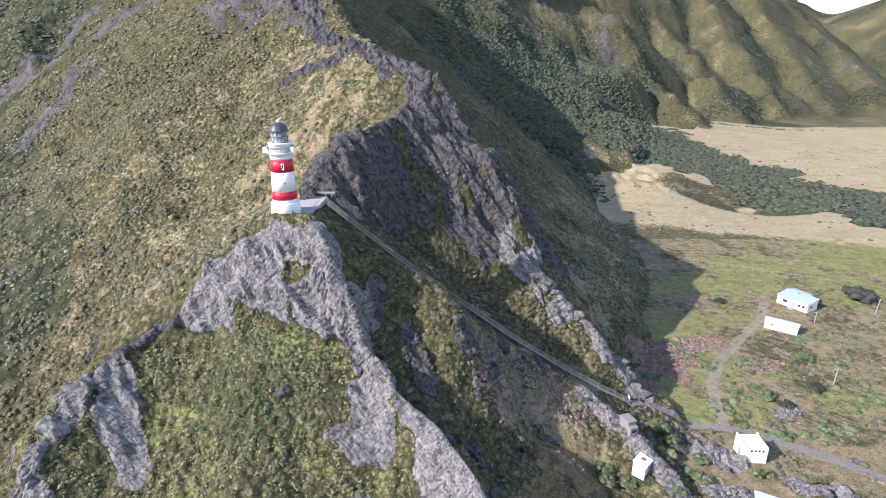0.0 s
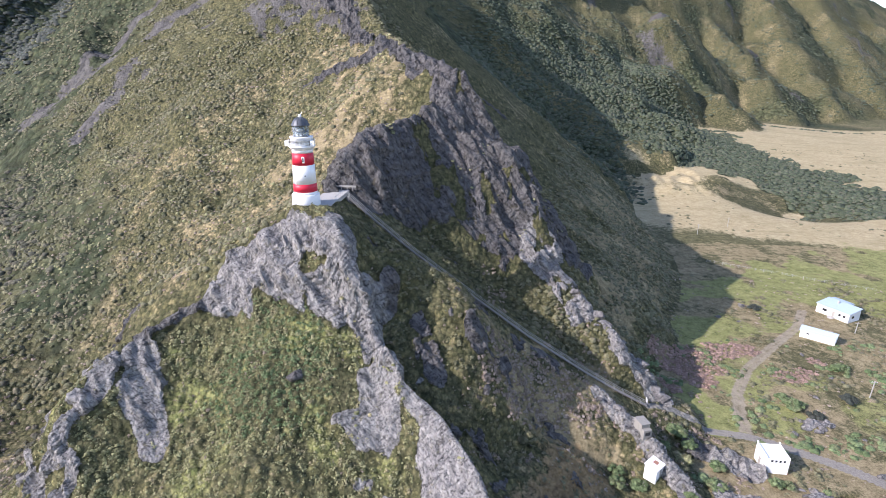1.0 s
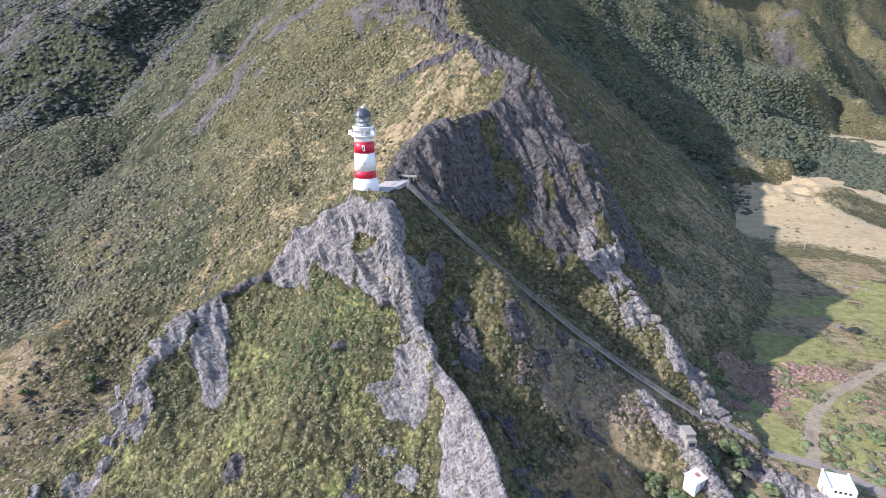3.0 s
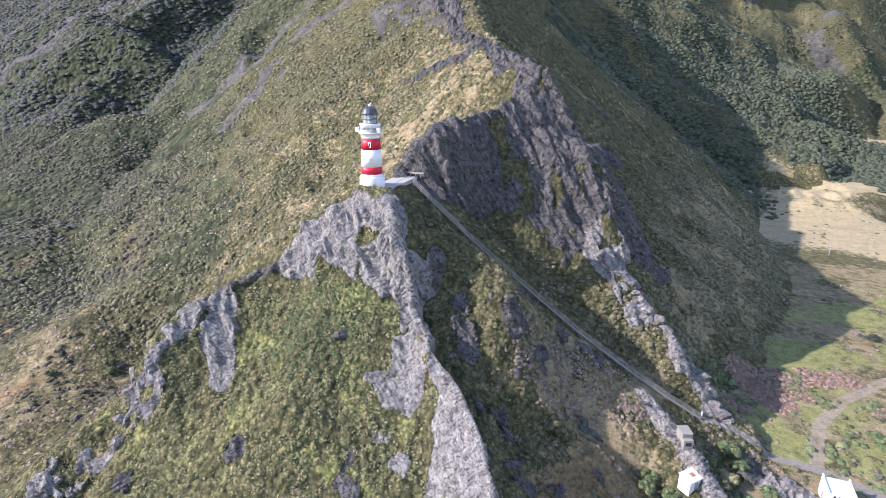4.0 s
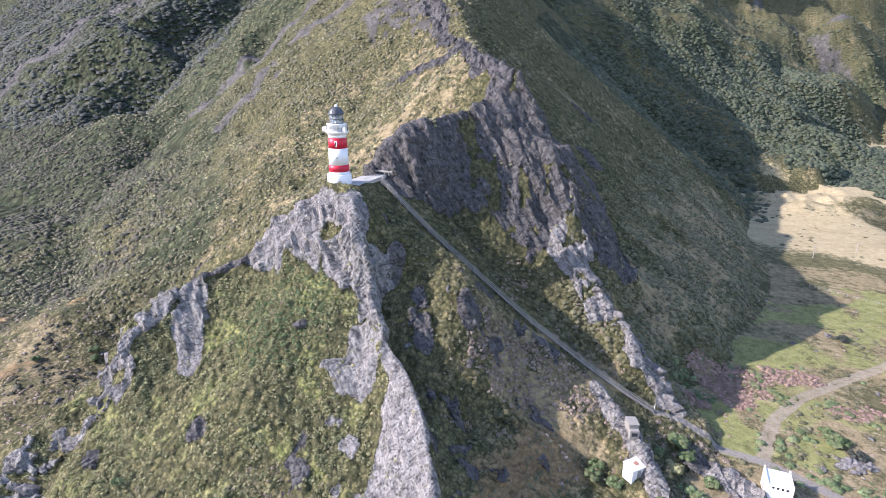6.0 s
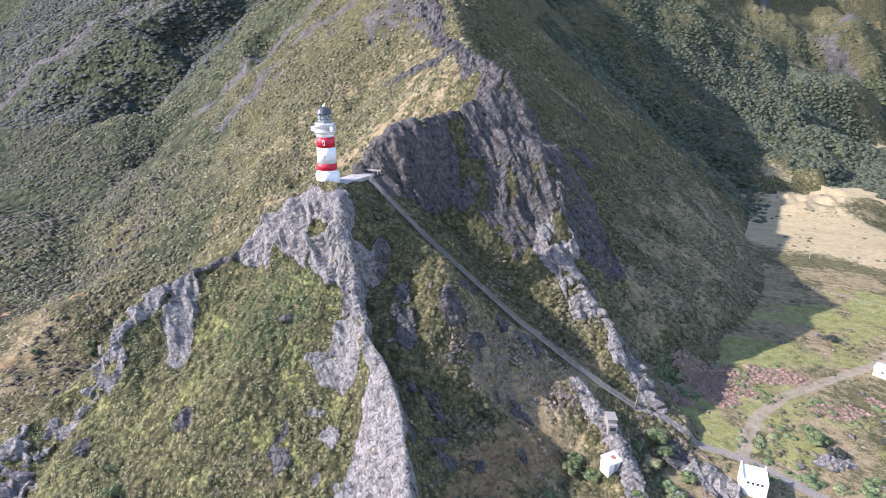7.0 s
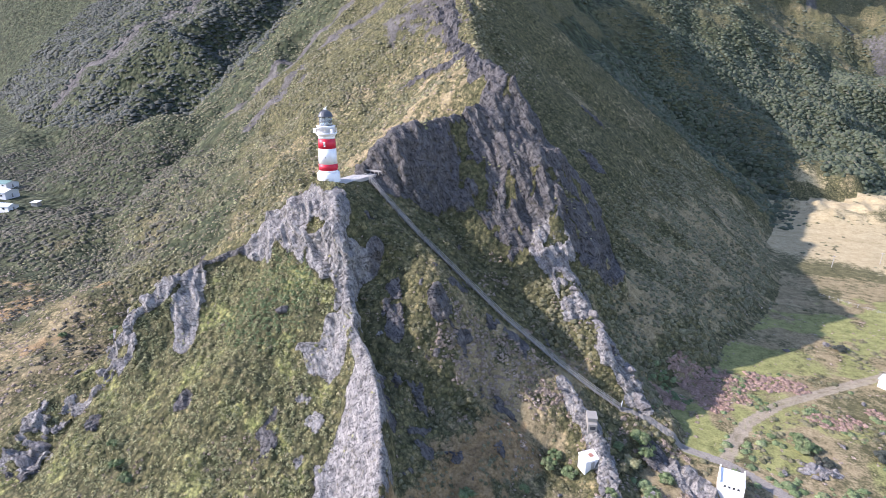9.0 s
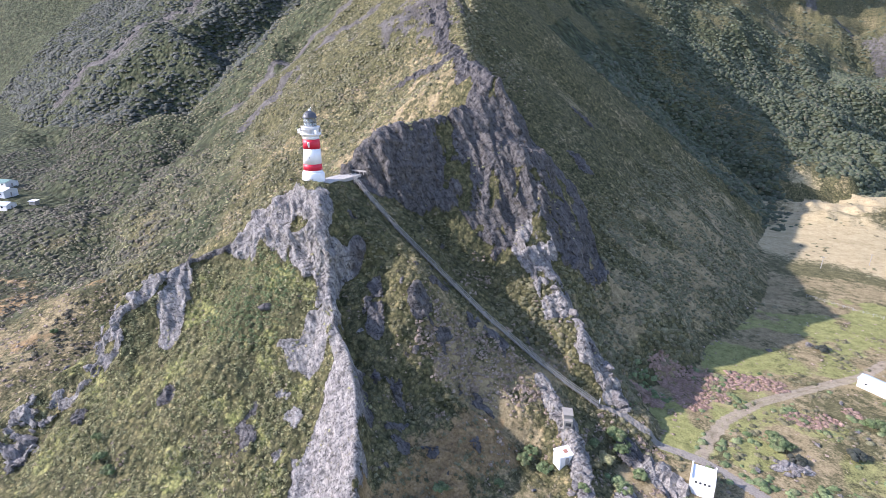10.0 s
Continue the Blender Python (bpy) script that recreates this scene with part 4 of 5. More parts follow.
# ---- buildings ----
def windowed(parent, x, y, z, wide, tall, face):
    """A framed window on a wall; face: 's', 'n', 'e' or 'w'."""
    deep = 0.06
    if face in "sn":
        s = -1 if face == "s" else 1
        f = part("window", box(x - wide / 2, x + wide / 2, y + min(0, s * deep), y + max(0, s * deep), z - tall / 2, z + tall / 2, 0.01), HOUSEWALL, parent)
        y2 = y + s * (deep + 0.004)
        part("pane", box(x - wide / 2 + 0.07, x + wide / 2 - 0.07, y2 - 0.01, y2 + 0.01, z - tall / 2 + 0.07, z + tall / 2 - 0.07), DARKGLASS, f)
    else:
        s = -1 if face == "w" else 1
        f = part("window", box(x + min(0, s * deep), x + max(0, s * deep), y - wide / 2, y + wide / 2, z - tall / 2, z + tall / 2, 0.01), HOUSEWALL, parent)
        x2 = x + s * (deep + 0.004)
        part("pane", box(x2 - 0.01, x2 + 0.01, y - wide / 2 + 0.07, y + wide / 2 - 0.07, z - tall / 2 + 0.07, z + tall / 2 - 0.07), DARKGLASS, f)


def walls(parent, w, d, h, material, thick=0.2):
    """Four butted walls round a plan of w by d."""
    part("wall", box(-w / 2, w / 2, -d / 2, -d / 2 + thick, -0.8, h), material, parent)
    part("wall", box(-w / 2, w / 2, d / 2 - thick, d / 2, -0.8, h), material, parent)
    part("wall", box(-w / 2, -w / 2 + thick, -d / 2 + thick, d / 2 - thick, -0.8, h), material, parent)
    part("wall", box(w / 2 - thick, w / 2, -d / 2 + thick, d / 2 - thick, -0.8, h), material, parent)


def gable_roof(parent, w, d, h, rise, material, over=0.3):
    """Two roof slopes whose ridge runs along x, with gable ends and a ridge cap."""
    k = d / 2 + over
    drop = rise * over / (d / 2)
    for s in (-1, 1):
        bm = bmesh.new()
        vs = [bm.verts.new((x, y, z)) for x in (-w / 2 - over, w / 2 + over) for y, z in ((s * k, h - drop), (0, h + rise), (0, h + rise + 0.1), (s * k, h - drop + 0.1))]
        bm.faces.new(vs[0:4])
        bm.faces.new(vs[7:3:-1])
        for i in range(4):
            bm.faces.new((vs[i], vs[i + 4], vs[(i + 1) % 4 + 4], vs[(i + 1) % 4]))
        slope = part("roof", bm, material, parent)
    for x in (-w / 2, w / 2 - 0.2):
        bm = bmesh.new()
        vs = [bm.verts.new((x + o, y, z)) for o in (0, 0.2) for y, z in ((-d / 2, h), (d / 2, h), (0, h + rise))]
        bm.faces.new(vs[0:3])
        bm.faces.new(vs[5:2:-1])
        for i in range(3):
            bm.faces.new((vs[i], vs[i + 3], vs[(i + 1) % 3 + 3], vs[(i + 1) % 3]))
        part("gable", bm, HOUSEWALL, parent)
    part("ridge_cap", beam((-w / 2 - over, 0, h + rise + 0.1), (w / 2 + over, 0, h + rise + 0.1), 0.3, 0.06), material, parent)


def flat_roof(parent, x0, x1, y0, y1, low, high, material, over=0.3):
    """One roof slope that rises from y0 to y1, ribbed along its fall."""
    bm = bmesh.new()
    x0, x1, y0, y1 = x0 - over, x1 + over, y0 - over, y1 + over
    vs = [bm.verts.new((x, y, z)) for x in (x0, x1) for y, z in ((y0, low), (y1, high), (y1, high + 0.12), (y0, low + 0.12))]
    bm.faces.new(vs[0:4])
    bm.faces.new(vs[7:3:-1])
    for i in range(4):
        bm.faces.new((vs[i], vs[i + 4], vs[(i + 1) % 4 + 4], vs[(i + 1) % 4]))
    r = part("roof", bm, material, parent)
    n = max(3, int((x1 - x0) / 0.75))
    for k in range(n + 1):
        x = x0 + 0.03 + (x1 - x0 - 0.06) * k / n
        part("seam", beam((x, y0, low + 0.13), (x, y1, high + 0.13), 0.06, 0.05), material, r)
    return r


def ground_at(x, y):
    return float(ground_z(np.array([x]), np.array([y]))[0])


def build_engine_house():
    z = ground_at(66.6, 101.4)
    t = thing("engine_house", "small white flat-roofed house with four high windows beside the road", "house", (66.6, 101.4, z + 0.1), -1)
    w, d, h = 4.7, 5.0, 3.7
    walls(t, w, d, h, HOUSEWALL)
    part("roof", prism([(-w / 2 + 0.2, h - 0.25), (w / 2 - 0.2, h - 0.25), (w / 2 - 0.2, h - 0.05), (-w / 2 + 0.2, h - 0.05)], -d / 2 + 0.2, d / 2 - 0.2), ROOFWHITE, t)
    for x in (-w / 2, w / 2 - 0.25):
        part("parapet", box(x, x + 0.25, -d / 2, d / 2, h, h + 0.35, 0.03), HOUSEWALL, t)
        part("parapet_knob", box(x - 0.03, x + 0.28, d / 2 - 0.4, d / 2 + 0.03, h + 0.35, h + 0.62, 0.03), HOUSEWALL, t)
    for k in range(4):
        windowed(t, -1.2 + 0.82 * k, -d / 2, h - 0.55, 0.55, 0.6, "s")
    part("door", box(-w / 2 - 0.05, -w / 2 - 0.003, -0.4, 0.5, 0.0, 2.0, 0.01), TIMBER, t)
    part("lower_wall", box(w / 2 + 0.003, w / 2 + 0.1, -d / 2, d / 2, -0.6, 0.5, 0.01), RUST, t, "reddish painted base of the wall")
    part("gutter", bar((-w / 2, -d / 2 - 0.08, h - 0.05), (w / 2, -d / 2 - 0.08, h - 0.05), 0.06), HOUSEWALL, t)


def build_roadside_house():
    z = ground_at(63.5, 81.5)
    t = thing("roadside_house", "white house with a broad white iron roof below the road", "house", (63.0, 81.0, z + 0.3), -28.5)
    walls(t, 10.5, 8.0, 2.9, HOUSEWALL)
    gable_roof(t, 10.5, 8.0, 2.9, 1.3, ROOFWHITE, 0.35)
    for x in (-3, 0, 3):
        windowed(t, x, 4.0, 1.6, 1.2, 1.1, "n")
    chimney = part("chimney", box(3.6, 4.4, 2.2, 3.0, 2.0, 4.6, 0.03), RUST, t, "red brick chimney")
    part("pot", turned([(0.16, 4.6), (0.14, 5.0), (0.0, 5.02)], 12), RUST, chimney).matrix_basis = pose(4.0, 2.6, 0)


def build_bungalow():
    z = ground_at(123, 182)
    t = thing("bungalow", "white weatherboard bungalow with a pale blue iron roof on the flat", "house", (123.2, 181.8, z + 0.2), -58.5)
    w, d, h = 10.6, 6.4, 2.9
    walls(t, w, d, h, HOUSEWALL)
    flat_roof(t, -w / 2, w / 2, -d / 2, d / 2, h + 0.05, h + 0.85, ROOFBLUE)
    for x in (-w / 2 + 0.02, w / 2 - 0.22):
        bm = bmesh.new()
        vs = [bm.verts.new((x + o, y, zz)) for o in (0, 0.2) for y, zz in ((-d / 2, h), (d / 2, h), (d / 2, h + 0.8))]
        bm.faces.new(vs[0:3])
        bm.faces.new(vs[5:2:-1])
        for i in range(3):
            bm.faces.new((vs[i], vs[i + 3], vs[(i + 1) % 3 + 3], vs[(i + 1) % 3]))
        part("gable", bm, HOUSEWALL, t)
    rear = part("rear_wing", box(-w / 2, 0.8, d / 2 + 0.003, d / 2 + 4.2, -0.6, h - 0.2), HOUSEWALL, t)
    flat_roof(rear, -w / 2, 0.8, d / 2 + 0.35, d / 2 + 4.2, h + 0.55, h - 0.05, ROOFBLUE, 0.25)
    for x, wide in ((2.4, 0.9), (3.9, 0.9), (-2.5, 1.6)):
        windowed(t, x, -d / 2, 1.6, wide, 1.0, "s")
    windowed(t, w / 2, -1.0, 1.6, 1.3, 1.0, "e")
    part("chimney", box(-1.4, -0.8, 1.2, 1.8, h, h + 1.5, 0.03), CONCRETE, t)
    porch = part("porch", box(-0.6, 1.2, -d / 2 - 1.4, -d / 2 - 0.003, -0.3, 0.15, 0.03), CONCRETE, t)
    part("step", box(-0.3, 0.9, -d / 2 - 1.8, -d / 2 - 1.4, -0.4, -0.05, 0.02), CONCRETE, porch)
    part("door", box(0.0, 0.85, -d / 2 - 0.05, -d / 2 - 0.003, 0.1, 2.1, 0.01), TIMBER, t)


def build_garage():
    z = ground_at(107.6, 163.2)
    t = thing("garage", "long low white garage with a pale blue roof", "garage", (107.6, 163.2, z + 0.15), -37)
    w, d, h = 9.4, 4.2, 2.3
    walls(t, w, d, h, HOUSEWALL)
    gable_roof(t, w, d, h, 0.7, ROOFBLUE, 0.25)
    windowed(t, -2.6, -d / 2, 1.5, 0.9, 0.6, "s")
    part("door", box(-w / 2 - 0.06, -w / 2 - 0.003, -1.4, 1.4, 0.0, 2.0, 0.01), PALEWOOD, t)


def build_winch_hut():
    t = thing("winch_hut", "weathered concrete block hut with a stepped top on the rocks", "hut", (38.4, 99.4, 7.2), -70)
    part("body", box(-1.7, 1.0, -1.0, 1.0, -1.0, 3.7, 0.05), HUTGREY, t)
    part("lower_block", box(1.003, 1.9, -0.98, 0.98, -1.0, 2.9, 0.05), HUTGREY, t)
    part("cap", box(-1.85, 1.12, -1.12, 1.12, 3.7, 3.9, 0.04), HUTGREY, t)
    part("opening", box(1.89, 1.915, -0.6, 0.6, 1.6, 2.4), DARKGLASS, t, "dark opening in the end wall")


def build_shed():
    z = 3.4
    t = thing("tin_shed", "small white tin shed with a rust-patched roof below the rocks", "shed", (39.7, 92.6, z), 47)
    w, d, h = 3.3, 2.6, 2.3
    walls(t, w, d, h, HOUSEWALL, 0.08)
    r = flat_roof(t, -w / 2, w / 2, -d / 2, d / 2, h, h + 0.35, ROOFWHITE, 0.15)
    part("rust_patch", prism([(-0.1, 0), (0.9, 0), (0.9, 0.02), (-0.1, 0.02)], -0.5, 0.5), RUST, t, "rusted sheet on the roof").matrix_basis = pose(0, 0, h + 0.335, 7.4, 0, 0)
    part("door", box(-0.3, 0.55, -d / 2 - 0.04, -d / 2 - 0.003, 0.0, 1.9, 0.01), PALEWOOD, t)
    for k in range(12):
        x = -w / 2 + 0.15 + k * (w - 0.3) / 11
        part("batten", box(x - 0.02, x + 0.02, -d / 2 - 0.03, -d / 2 - 0.002, 0.0, h - 0.02), HOUSEWALL, t)


def build_west_cluster():
    for x, y, turn, w, d, h, roof, mat, label in (
        (-331, 167, 12, 13, 8, 2.6, ROOFGREEN, HOUSEWALL, "white cottage with a faded green roof among scrub"),
        (-309, 155, 18, 13, 9, 3.4, ROOFWHITE, HOUSEWALL, "white house with a long pale roof on a gravel yard"),
        (-281, 141, 14, 15, 6, 2.7, ROOFBLUE, HOUSEWALL, "low white building with a pale blue roof by the yard"),
    ):
        t = thing("cottage", label, "house", (x, y, ground_at(x, y) + 0.3), turn, "cottages across the flat")
        walls(t, w, d, h, mat)
        gable_roof(t, w, d, h, 1.2, roof)
        for k in (-0.3, 0.0, 0.3):
            windowed(t, k * w, -d / 2, 1.6, 1.5, 1.1, "s")
        part("door", box(w / 2 + 0.003, w / 2 + 0.06, -0.5, 0.4, 0, 2.0), TIMBER, t)
    x, y = -272, 153
    t = thing("garden_shed", "small dark shed with a pale roof beside the yard", "shed", (x, y, ground_at(x, y) + 0.1), 20)
    walls(t, 3.6, 3.0, 2.0, TIMBER)
    flat_roof(t, -1.8, 1.8, -1.5, 1.5, 2.0, 2.4, ROOFWHITE)


build_engine_house()
build_roadside_house()
build_bungalow()
build_garage()
build_winch_hut()
build_shed()
build_west_cluster()


# ---- poles and fences ----
def pole(x, y, high, lean):
    t = thing("power_pole", "bleached wooden power pole with a short crossarm on the flat", "pole", (x, y, ground_at(x, y)), 0, "power poles on the flat")
    part("shaft", bar((0, 0, -0.5), (lean, 0, high), 0.14, 8), PALEWOOD, t)
    arm = part("crossarm", beam((lean - 0.8, 0.1, high - 0.5), (lean + 0.8, 0.1, high - 0.5), 0.12, 0.12), TIMBER, t)
    for k in (-0.65, 0, 0.65):
        part("insulator", turned([(0.05, 0), (0.06, 0.12), (0.0, 0.14)], 8), HOUSEWALL, arm).matrix_basis = pose(lean + k, 0.1, high - 0.44)


for px, py, ph, pl in ((146.1, 174.9, 6.0, 0.5), (132.5, 148.6, 6.5, 0.5), (121.5, 168.5, 4.0, 0.2), (106, 273, 5.5, 0.1), (126, 288, 5.5, 0.1), (104, 131, 5.0, 0.2)):
    pole(px, py, ph, pl)


def fence(points, gap):
    t = thing("fence", "thin wire fence on weathered posts across the flat", "fence")
    me = None
    for (x0, y0), (x1, y1) in zip(points, points[1:]):
        n = max(1, int(math.hypot(x1 - x0, y1 - y0) / gap))
        for k in range(n):
            x, y = x0 + (x1 - x0) * k / n, y0 + (y1 - y0) * k / n
            if me is None:
                ob = part("post", beam((0, 0, -0.3), (0, 0, 1.15), 0.13, 0.13), PALEWOOD, t)
                me = ob.data
            else:
                ob = new("post", me)
                ob.parent = t
            ob.matrix_basis = pose(x, y, ground_at(x, y))
        for up in (0.5, 0.85, 1.1):
            part("wire", bar((x0, y0, ground_at(x0, y0) + up), (x1, y1, ground_at(x1, y1) + up), 0.012, 4), STEEL, t)


fence([(97, 232), (108, 226), (119, 221), (132, 214), (150, 205)], 3.0)


# ---- plants ----
def clumps(name, label, category, material, places, radius, squat, leaves, leaf, seed, sink=0.15, calm=0.0, core=0.86):
    """Many low bushes in one mesh: each a lumpy dome covered with small leaf blades. places: (n, 3); radius: (n,)."""
    rng = np.random.default_rng(seed)
    n = len(places)
    if n == 0:
        return None
    tints = np.clip(rng.normal(0.5, 0.28, n), 0, 1)
    # the domes: two rings of six and a crown
    turn = np.arange(6) / 6 * 2 * np.pi + rng.uniform(0, 6.3, (n, 1))
    ring = np.concatenate([np.stack([np.cos(turn + w) * r, np.sin(turn + w) * r, np.full((n, 6), h)], 2) for r, h, w in ((1.0, -0.25, 0), (0.80, 0.55, 0.45))] + [np.tile([[[0.0, 0.0, 0.92]]], (n, 1, 1))], 1)
    ring *= 1 + rng.normal(0, 0.17, (n, 13, 1))
    dome = places[:, None, :] + ring * radius[:, None, None] * core * np.array([1, 1, squat]) - np.array([0, 0, sink])
    k = np.arange(6)
    m = (k + 1) % 6
    faces = np.concatenate([np.stack([k, m, 6 + k], 1), np.stack([m, 6 + m, 6 + k], 1), np.stack([6 + k, 6 + m, np.full(6, 12)], 1)])
    verts = dome.reshape(-1, 3)
    tris = (np.arange(n)[:, None, None] * 13 + faces[None]).reshape(-1, 3)
    # Own tint, plus lighter tops put into the colour by height.
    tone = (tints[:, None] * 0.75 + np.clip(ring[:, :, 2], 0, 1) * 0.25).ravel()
    if leaves:
        k = leaves
        up = rng.uniform(-0.15, 1, (n, k))
        turn = rng.uniform(0, 2 * np.pi, (n, k))
        flat = np.sqrt(np.maximum(0, 1 - up * up))
        out = np.stack([flat * np.cos(turn), flat * np.sin(turn), up], 2)
        lobes = 1 + 0.28 * np.sin(3 * turn + rng.uniform(0, 6.3, (n, 1))) + 0.18 * np.sin(7 * turn + 9 * up + rng.uniform(0, 6.3, (n, 1)))
        reach = radius[:, None] * rng.uniform(0.70, 1.05, (n, k)) * lobes
        spot = places[:, None, :] + out * reach[:, :, None] * np.array([1, 1, squat]) - np.array([0, 0, sink])
        face = out * (1 - calm) + np.array([0, 0, calm]) + rng.normal(0, 0.42 * (1 - calm), (n, k, 3))
        face /= np.linalg.norm(face, axis=2, keepdims=True)
        side = np.cross(face, rng.normal(0, 1, (n, k, 3)))
        side /= np.linalg.norm(side, axis=2, keepdims=True) + 1e-9
        rise = np.cross(face, side)
        size = leaf * (0.7 + 0.6 * rng.random((n, k)))[:, :, None] * (radius / radius.mean())[:, None, None] ** 0.5
        quads = np.stack([spot - side * size, spot - rise * size * 0.62, spot + side * size, spot + rise * size * 0.62], 2).reshape(-1, 3)
        first = len(verts) + np.arange(n * k)[:, None] * 4
        verts = np.concatenate([verts, quads])
        tris = np.concatenate([tris, first + np.array([[0, 1, 2]]), first + np.array([[0, 2, 3]])])
        # Leaves likewise: own tint plus a painted brightening towards the top.
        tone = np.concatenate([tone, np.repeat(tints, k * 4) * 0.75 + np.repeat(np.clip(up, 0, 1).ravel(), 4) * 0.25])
    me = quick_mesh(name, verts, tris, True)
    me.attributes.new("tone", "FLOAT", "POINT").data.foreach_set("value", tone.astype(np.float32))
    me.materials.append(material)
    return tagged(new(name, me), label, category, kind="stuff")


def strewn(x0, x1, y0, y1, n, seed, chance):
    """Random places on the ground, thinned by chance(x, y, zones)."""
    rng = np.random.default_rng(seed)
    x, y = rng.uniform(x0, x1, n), rng.uniform(y0, y1, n)
    z = {key: zone_at(key, x, y) for key in ZZ}
    keep = rng.random(n) < chance(x, y, z)
    x, y = x[keep], y[keep]
    return np.stack([x, y, ground_z(x, y)], 1)


def sizes(n, low, high, seed):
    return low + (high - low) * np.random.default_rng(seed).random(n) ** 1.8


def bare(z):
    return (1 - np.clip((z["rock"] + 0.85 * z["scree"]) * 1.25, 0, 1)) * (1 - np.clip((z["track"] + z["drive"]) * 1.5, 0, 1))


def on_face(x, y):
    return fade(y, 34, 40) * fade(x, -82, -74) * (1 - fade(x + 0.9 * (y - 60), 6, 12)) * (1 - fade(y + 0.75 * np.abs(x + 31), 100, 106))


def clear_of_works(x, y):
    d, _ = off_line(x, y, [p[:2] for p in STAIRS])
    return fade(d, 1.6, 2.5) * fade(np.hypot(x - TOWER[0] - 1.5, (y - TOWER[1] - 4) * 0.7), 5, 6.5) * (1 - (np.abs(x - 66.6) < 3.5) * (np.abs(y - 101.4) < 3.8))


# the near face: pale, dense shrubs with fresh green in the upper hollow
p = strewn(-84, 16, 34, 104, 38000, 101, lambda x, y, z: 0.62 * on_face(x, y) * bare(z) * (0.32 + 1.0 * fade(rough(x, y, 9, 3, 71), -0.25, 0.3)))
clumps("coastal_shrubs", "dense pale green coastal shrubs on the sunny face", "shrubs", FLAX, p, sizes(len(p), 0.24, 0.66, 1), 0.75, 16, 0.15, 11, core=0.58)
p = strewn(-60, -14, 62, 92, 9000, 102, lambda x, y, z: 0.5 * bare(z) * (1 - fade(np.hypot((x + 33) / 12, (y - 80) / 11), 0.6, 1.15)))
clumps("green_groundcover", "fresh green low shrubs in the hollow below the summit rock", "shrubs", LUSH, p, sizes(len(p), 0.25, 0.65, 2), 0.7, 22, 0.14, 12, core=0.62)
p = strewn(-84, 30, 34, 108, 9000, 103, lambda x, y, z: 0.28 * bare(z) * fade(rough(x, y, 12, 3, 72), 0.0, 0.35))
clumps("dry_tussocks", "straw-coloured grass tussocks between the shrubs", "grass", STRAW, p, sizes(len(p), 0.25, 0.55, 3), 0.8, 18, 0.15, 13, core=0.62)
# tufts that cling to the rock
p = strewn(-75, 40, 40, 150, 16000, 104, lambda x, y, z: 0.34 * z["rock"] * fade(rough(x, y, 6, 3, 73), 0.05, 0.35) * clear_of_works(x, y))
clumps("rock_tufts", "small tufts of scrub growing in rock crevices", "shrubs", FLAX, p, sizes(len(p), 0.22, 0.6, 4), 0.7, 20, 0.14, 14)
# the shaded gully and the slope below the stairs
p = strewn(-28, 50, 60, 128, 13000, 105, lambda x, y, z: 0.42 * bare(z) * clear_of_works(x, y) * fade(x + 0.9 * (y - 60), 8, 14) * (0.25 + 0.9 * fade(rough(x, y, 10, 3, 74), -0.15, 0.25)))
clumps("gully_scrub", "olive scrub on the shaded slope beside the stairs", "shrubs", SCRUB, p, sizes(len(p), 0.3, 0.9, 5), 0.75, 16, 0.16, 15, core=0.62)
low_gully = lambda x, y: 1 - fade(off_line(x, y, [(8, 96), (17, 101), (25, 104.5)])[0], 4, 8)
p = strewn(2, 60, 80, 128, 9000, 106, lambda x, y, z: bare(z) * clear_of_works(x, y) * np.maximum(0.3 * fade(rough(x, y, 8, 3, 75), 0.05, 0.3), 0.75 * low_gully(x, y)))
clumps("straw_grass", "dry grass on the lower slope", "grass", STRAW, p, sizes(len(p), 0.3, 0.7, 6), 0.7, 18, 0.2, 16)
# the long west flank
flank = lambda x, y: fade(-x + 0.25 * (y - 104), 34, 40) * fade(y, 92, 100)
p = strewn(-190, -22, 88, 235, 60000, 107, lambda x, y, z: 0.31 * flank(x, y) * bare(z) * (1 - 0.92 * z["dry"] * fade(y, 105, 125)) * (0.35 + fade(rough(x, y, 14, 4, 76), -0.2, 0.25)))
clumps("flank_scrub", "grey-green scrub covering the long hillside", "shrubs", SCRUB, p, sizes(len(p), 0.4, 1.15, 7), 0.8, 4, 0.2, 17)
p = strewn(-190, -14, 95, 235, 16000, 108, lambda x, y, z: 0.4 * flank(x, y) * bare(z) * (0.2 + 0.8 * z["dry"]))
clumps("hill_tussocks", "pale dry tussock grass along the crest", "grass", STRAW, p, sizes(len(p), 0.3, 0.65, 8), 0.6, 8, 0.2, 18)
p = strewn(-190, -30, 95, 235, 9000, 109, lambda x, y, z: 0.4 * flank(x, y) * bare(z) * fade(rough(x, y, 18, 4, 78), 0.08, 0.35))
clumps("flank_green", "brighter green shrubs in folds of the hillside", "shrubs", FLAX, p, sizes(len(p), 0.45, 1.05, 9), 0.75, 8, 0.22, 19)
p = strewn(-340, -28, 222, 460, 60000, 121, lambda x, y, z: 0.24 * fade(-x - 0.35 * (y - 222), 30, 45) * bare(z) * (0.3 + fade(rough(x, y, 24, 4, 87), -0.2, 0.2)) * fade(ground_z(x, y) - plain(x, y), 4, 12))
clumps("upper_scrub", "dense olive scrub on the upper hillside", "shrubs", SCRUB, p, sizes(len(p), 0.6, 1.6, 21), 0.7, 1, 0.4, 31)
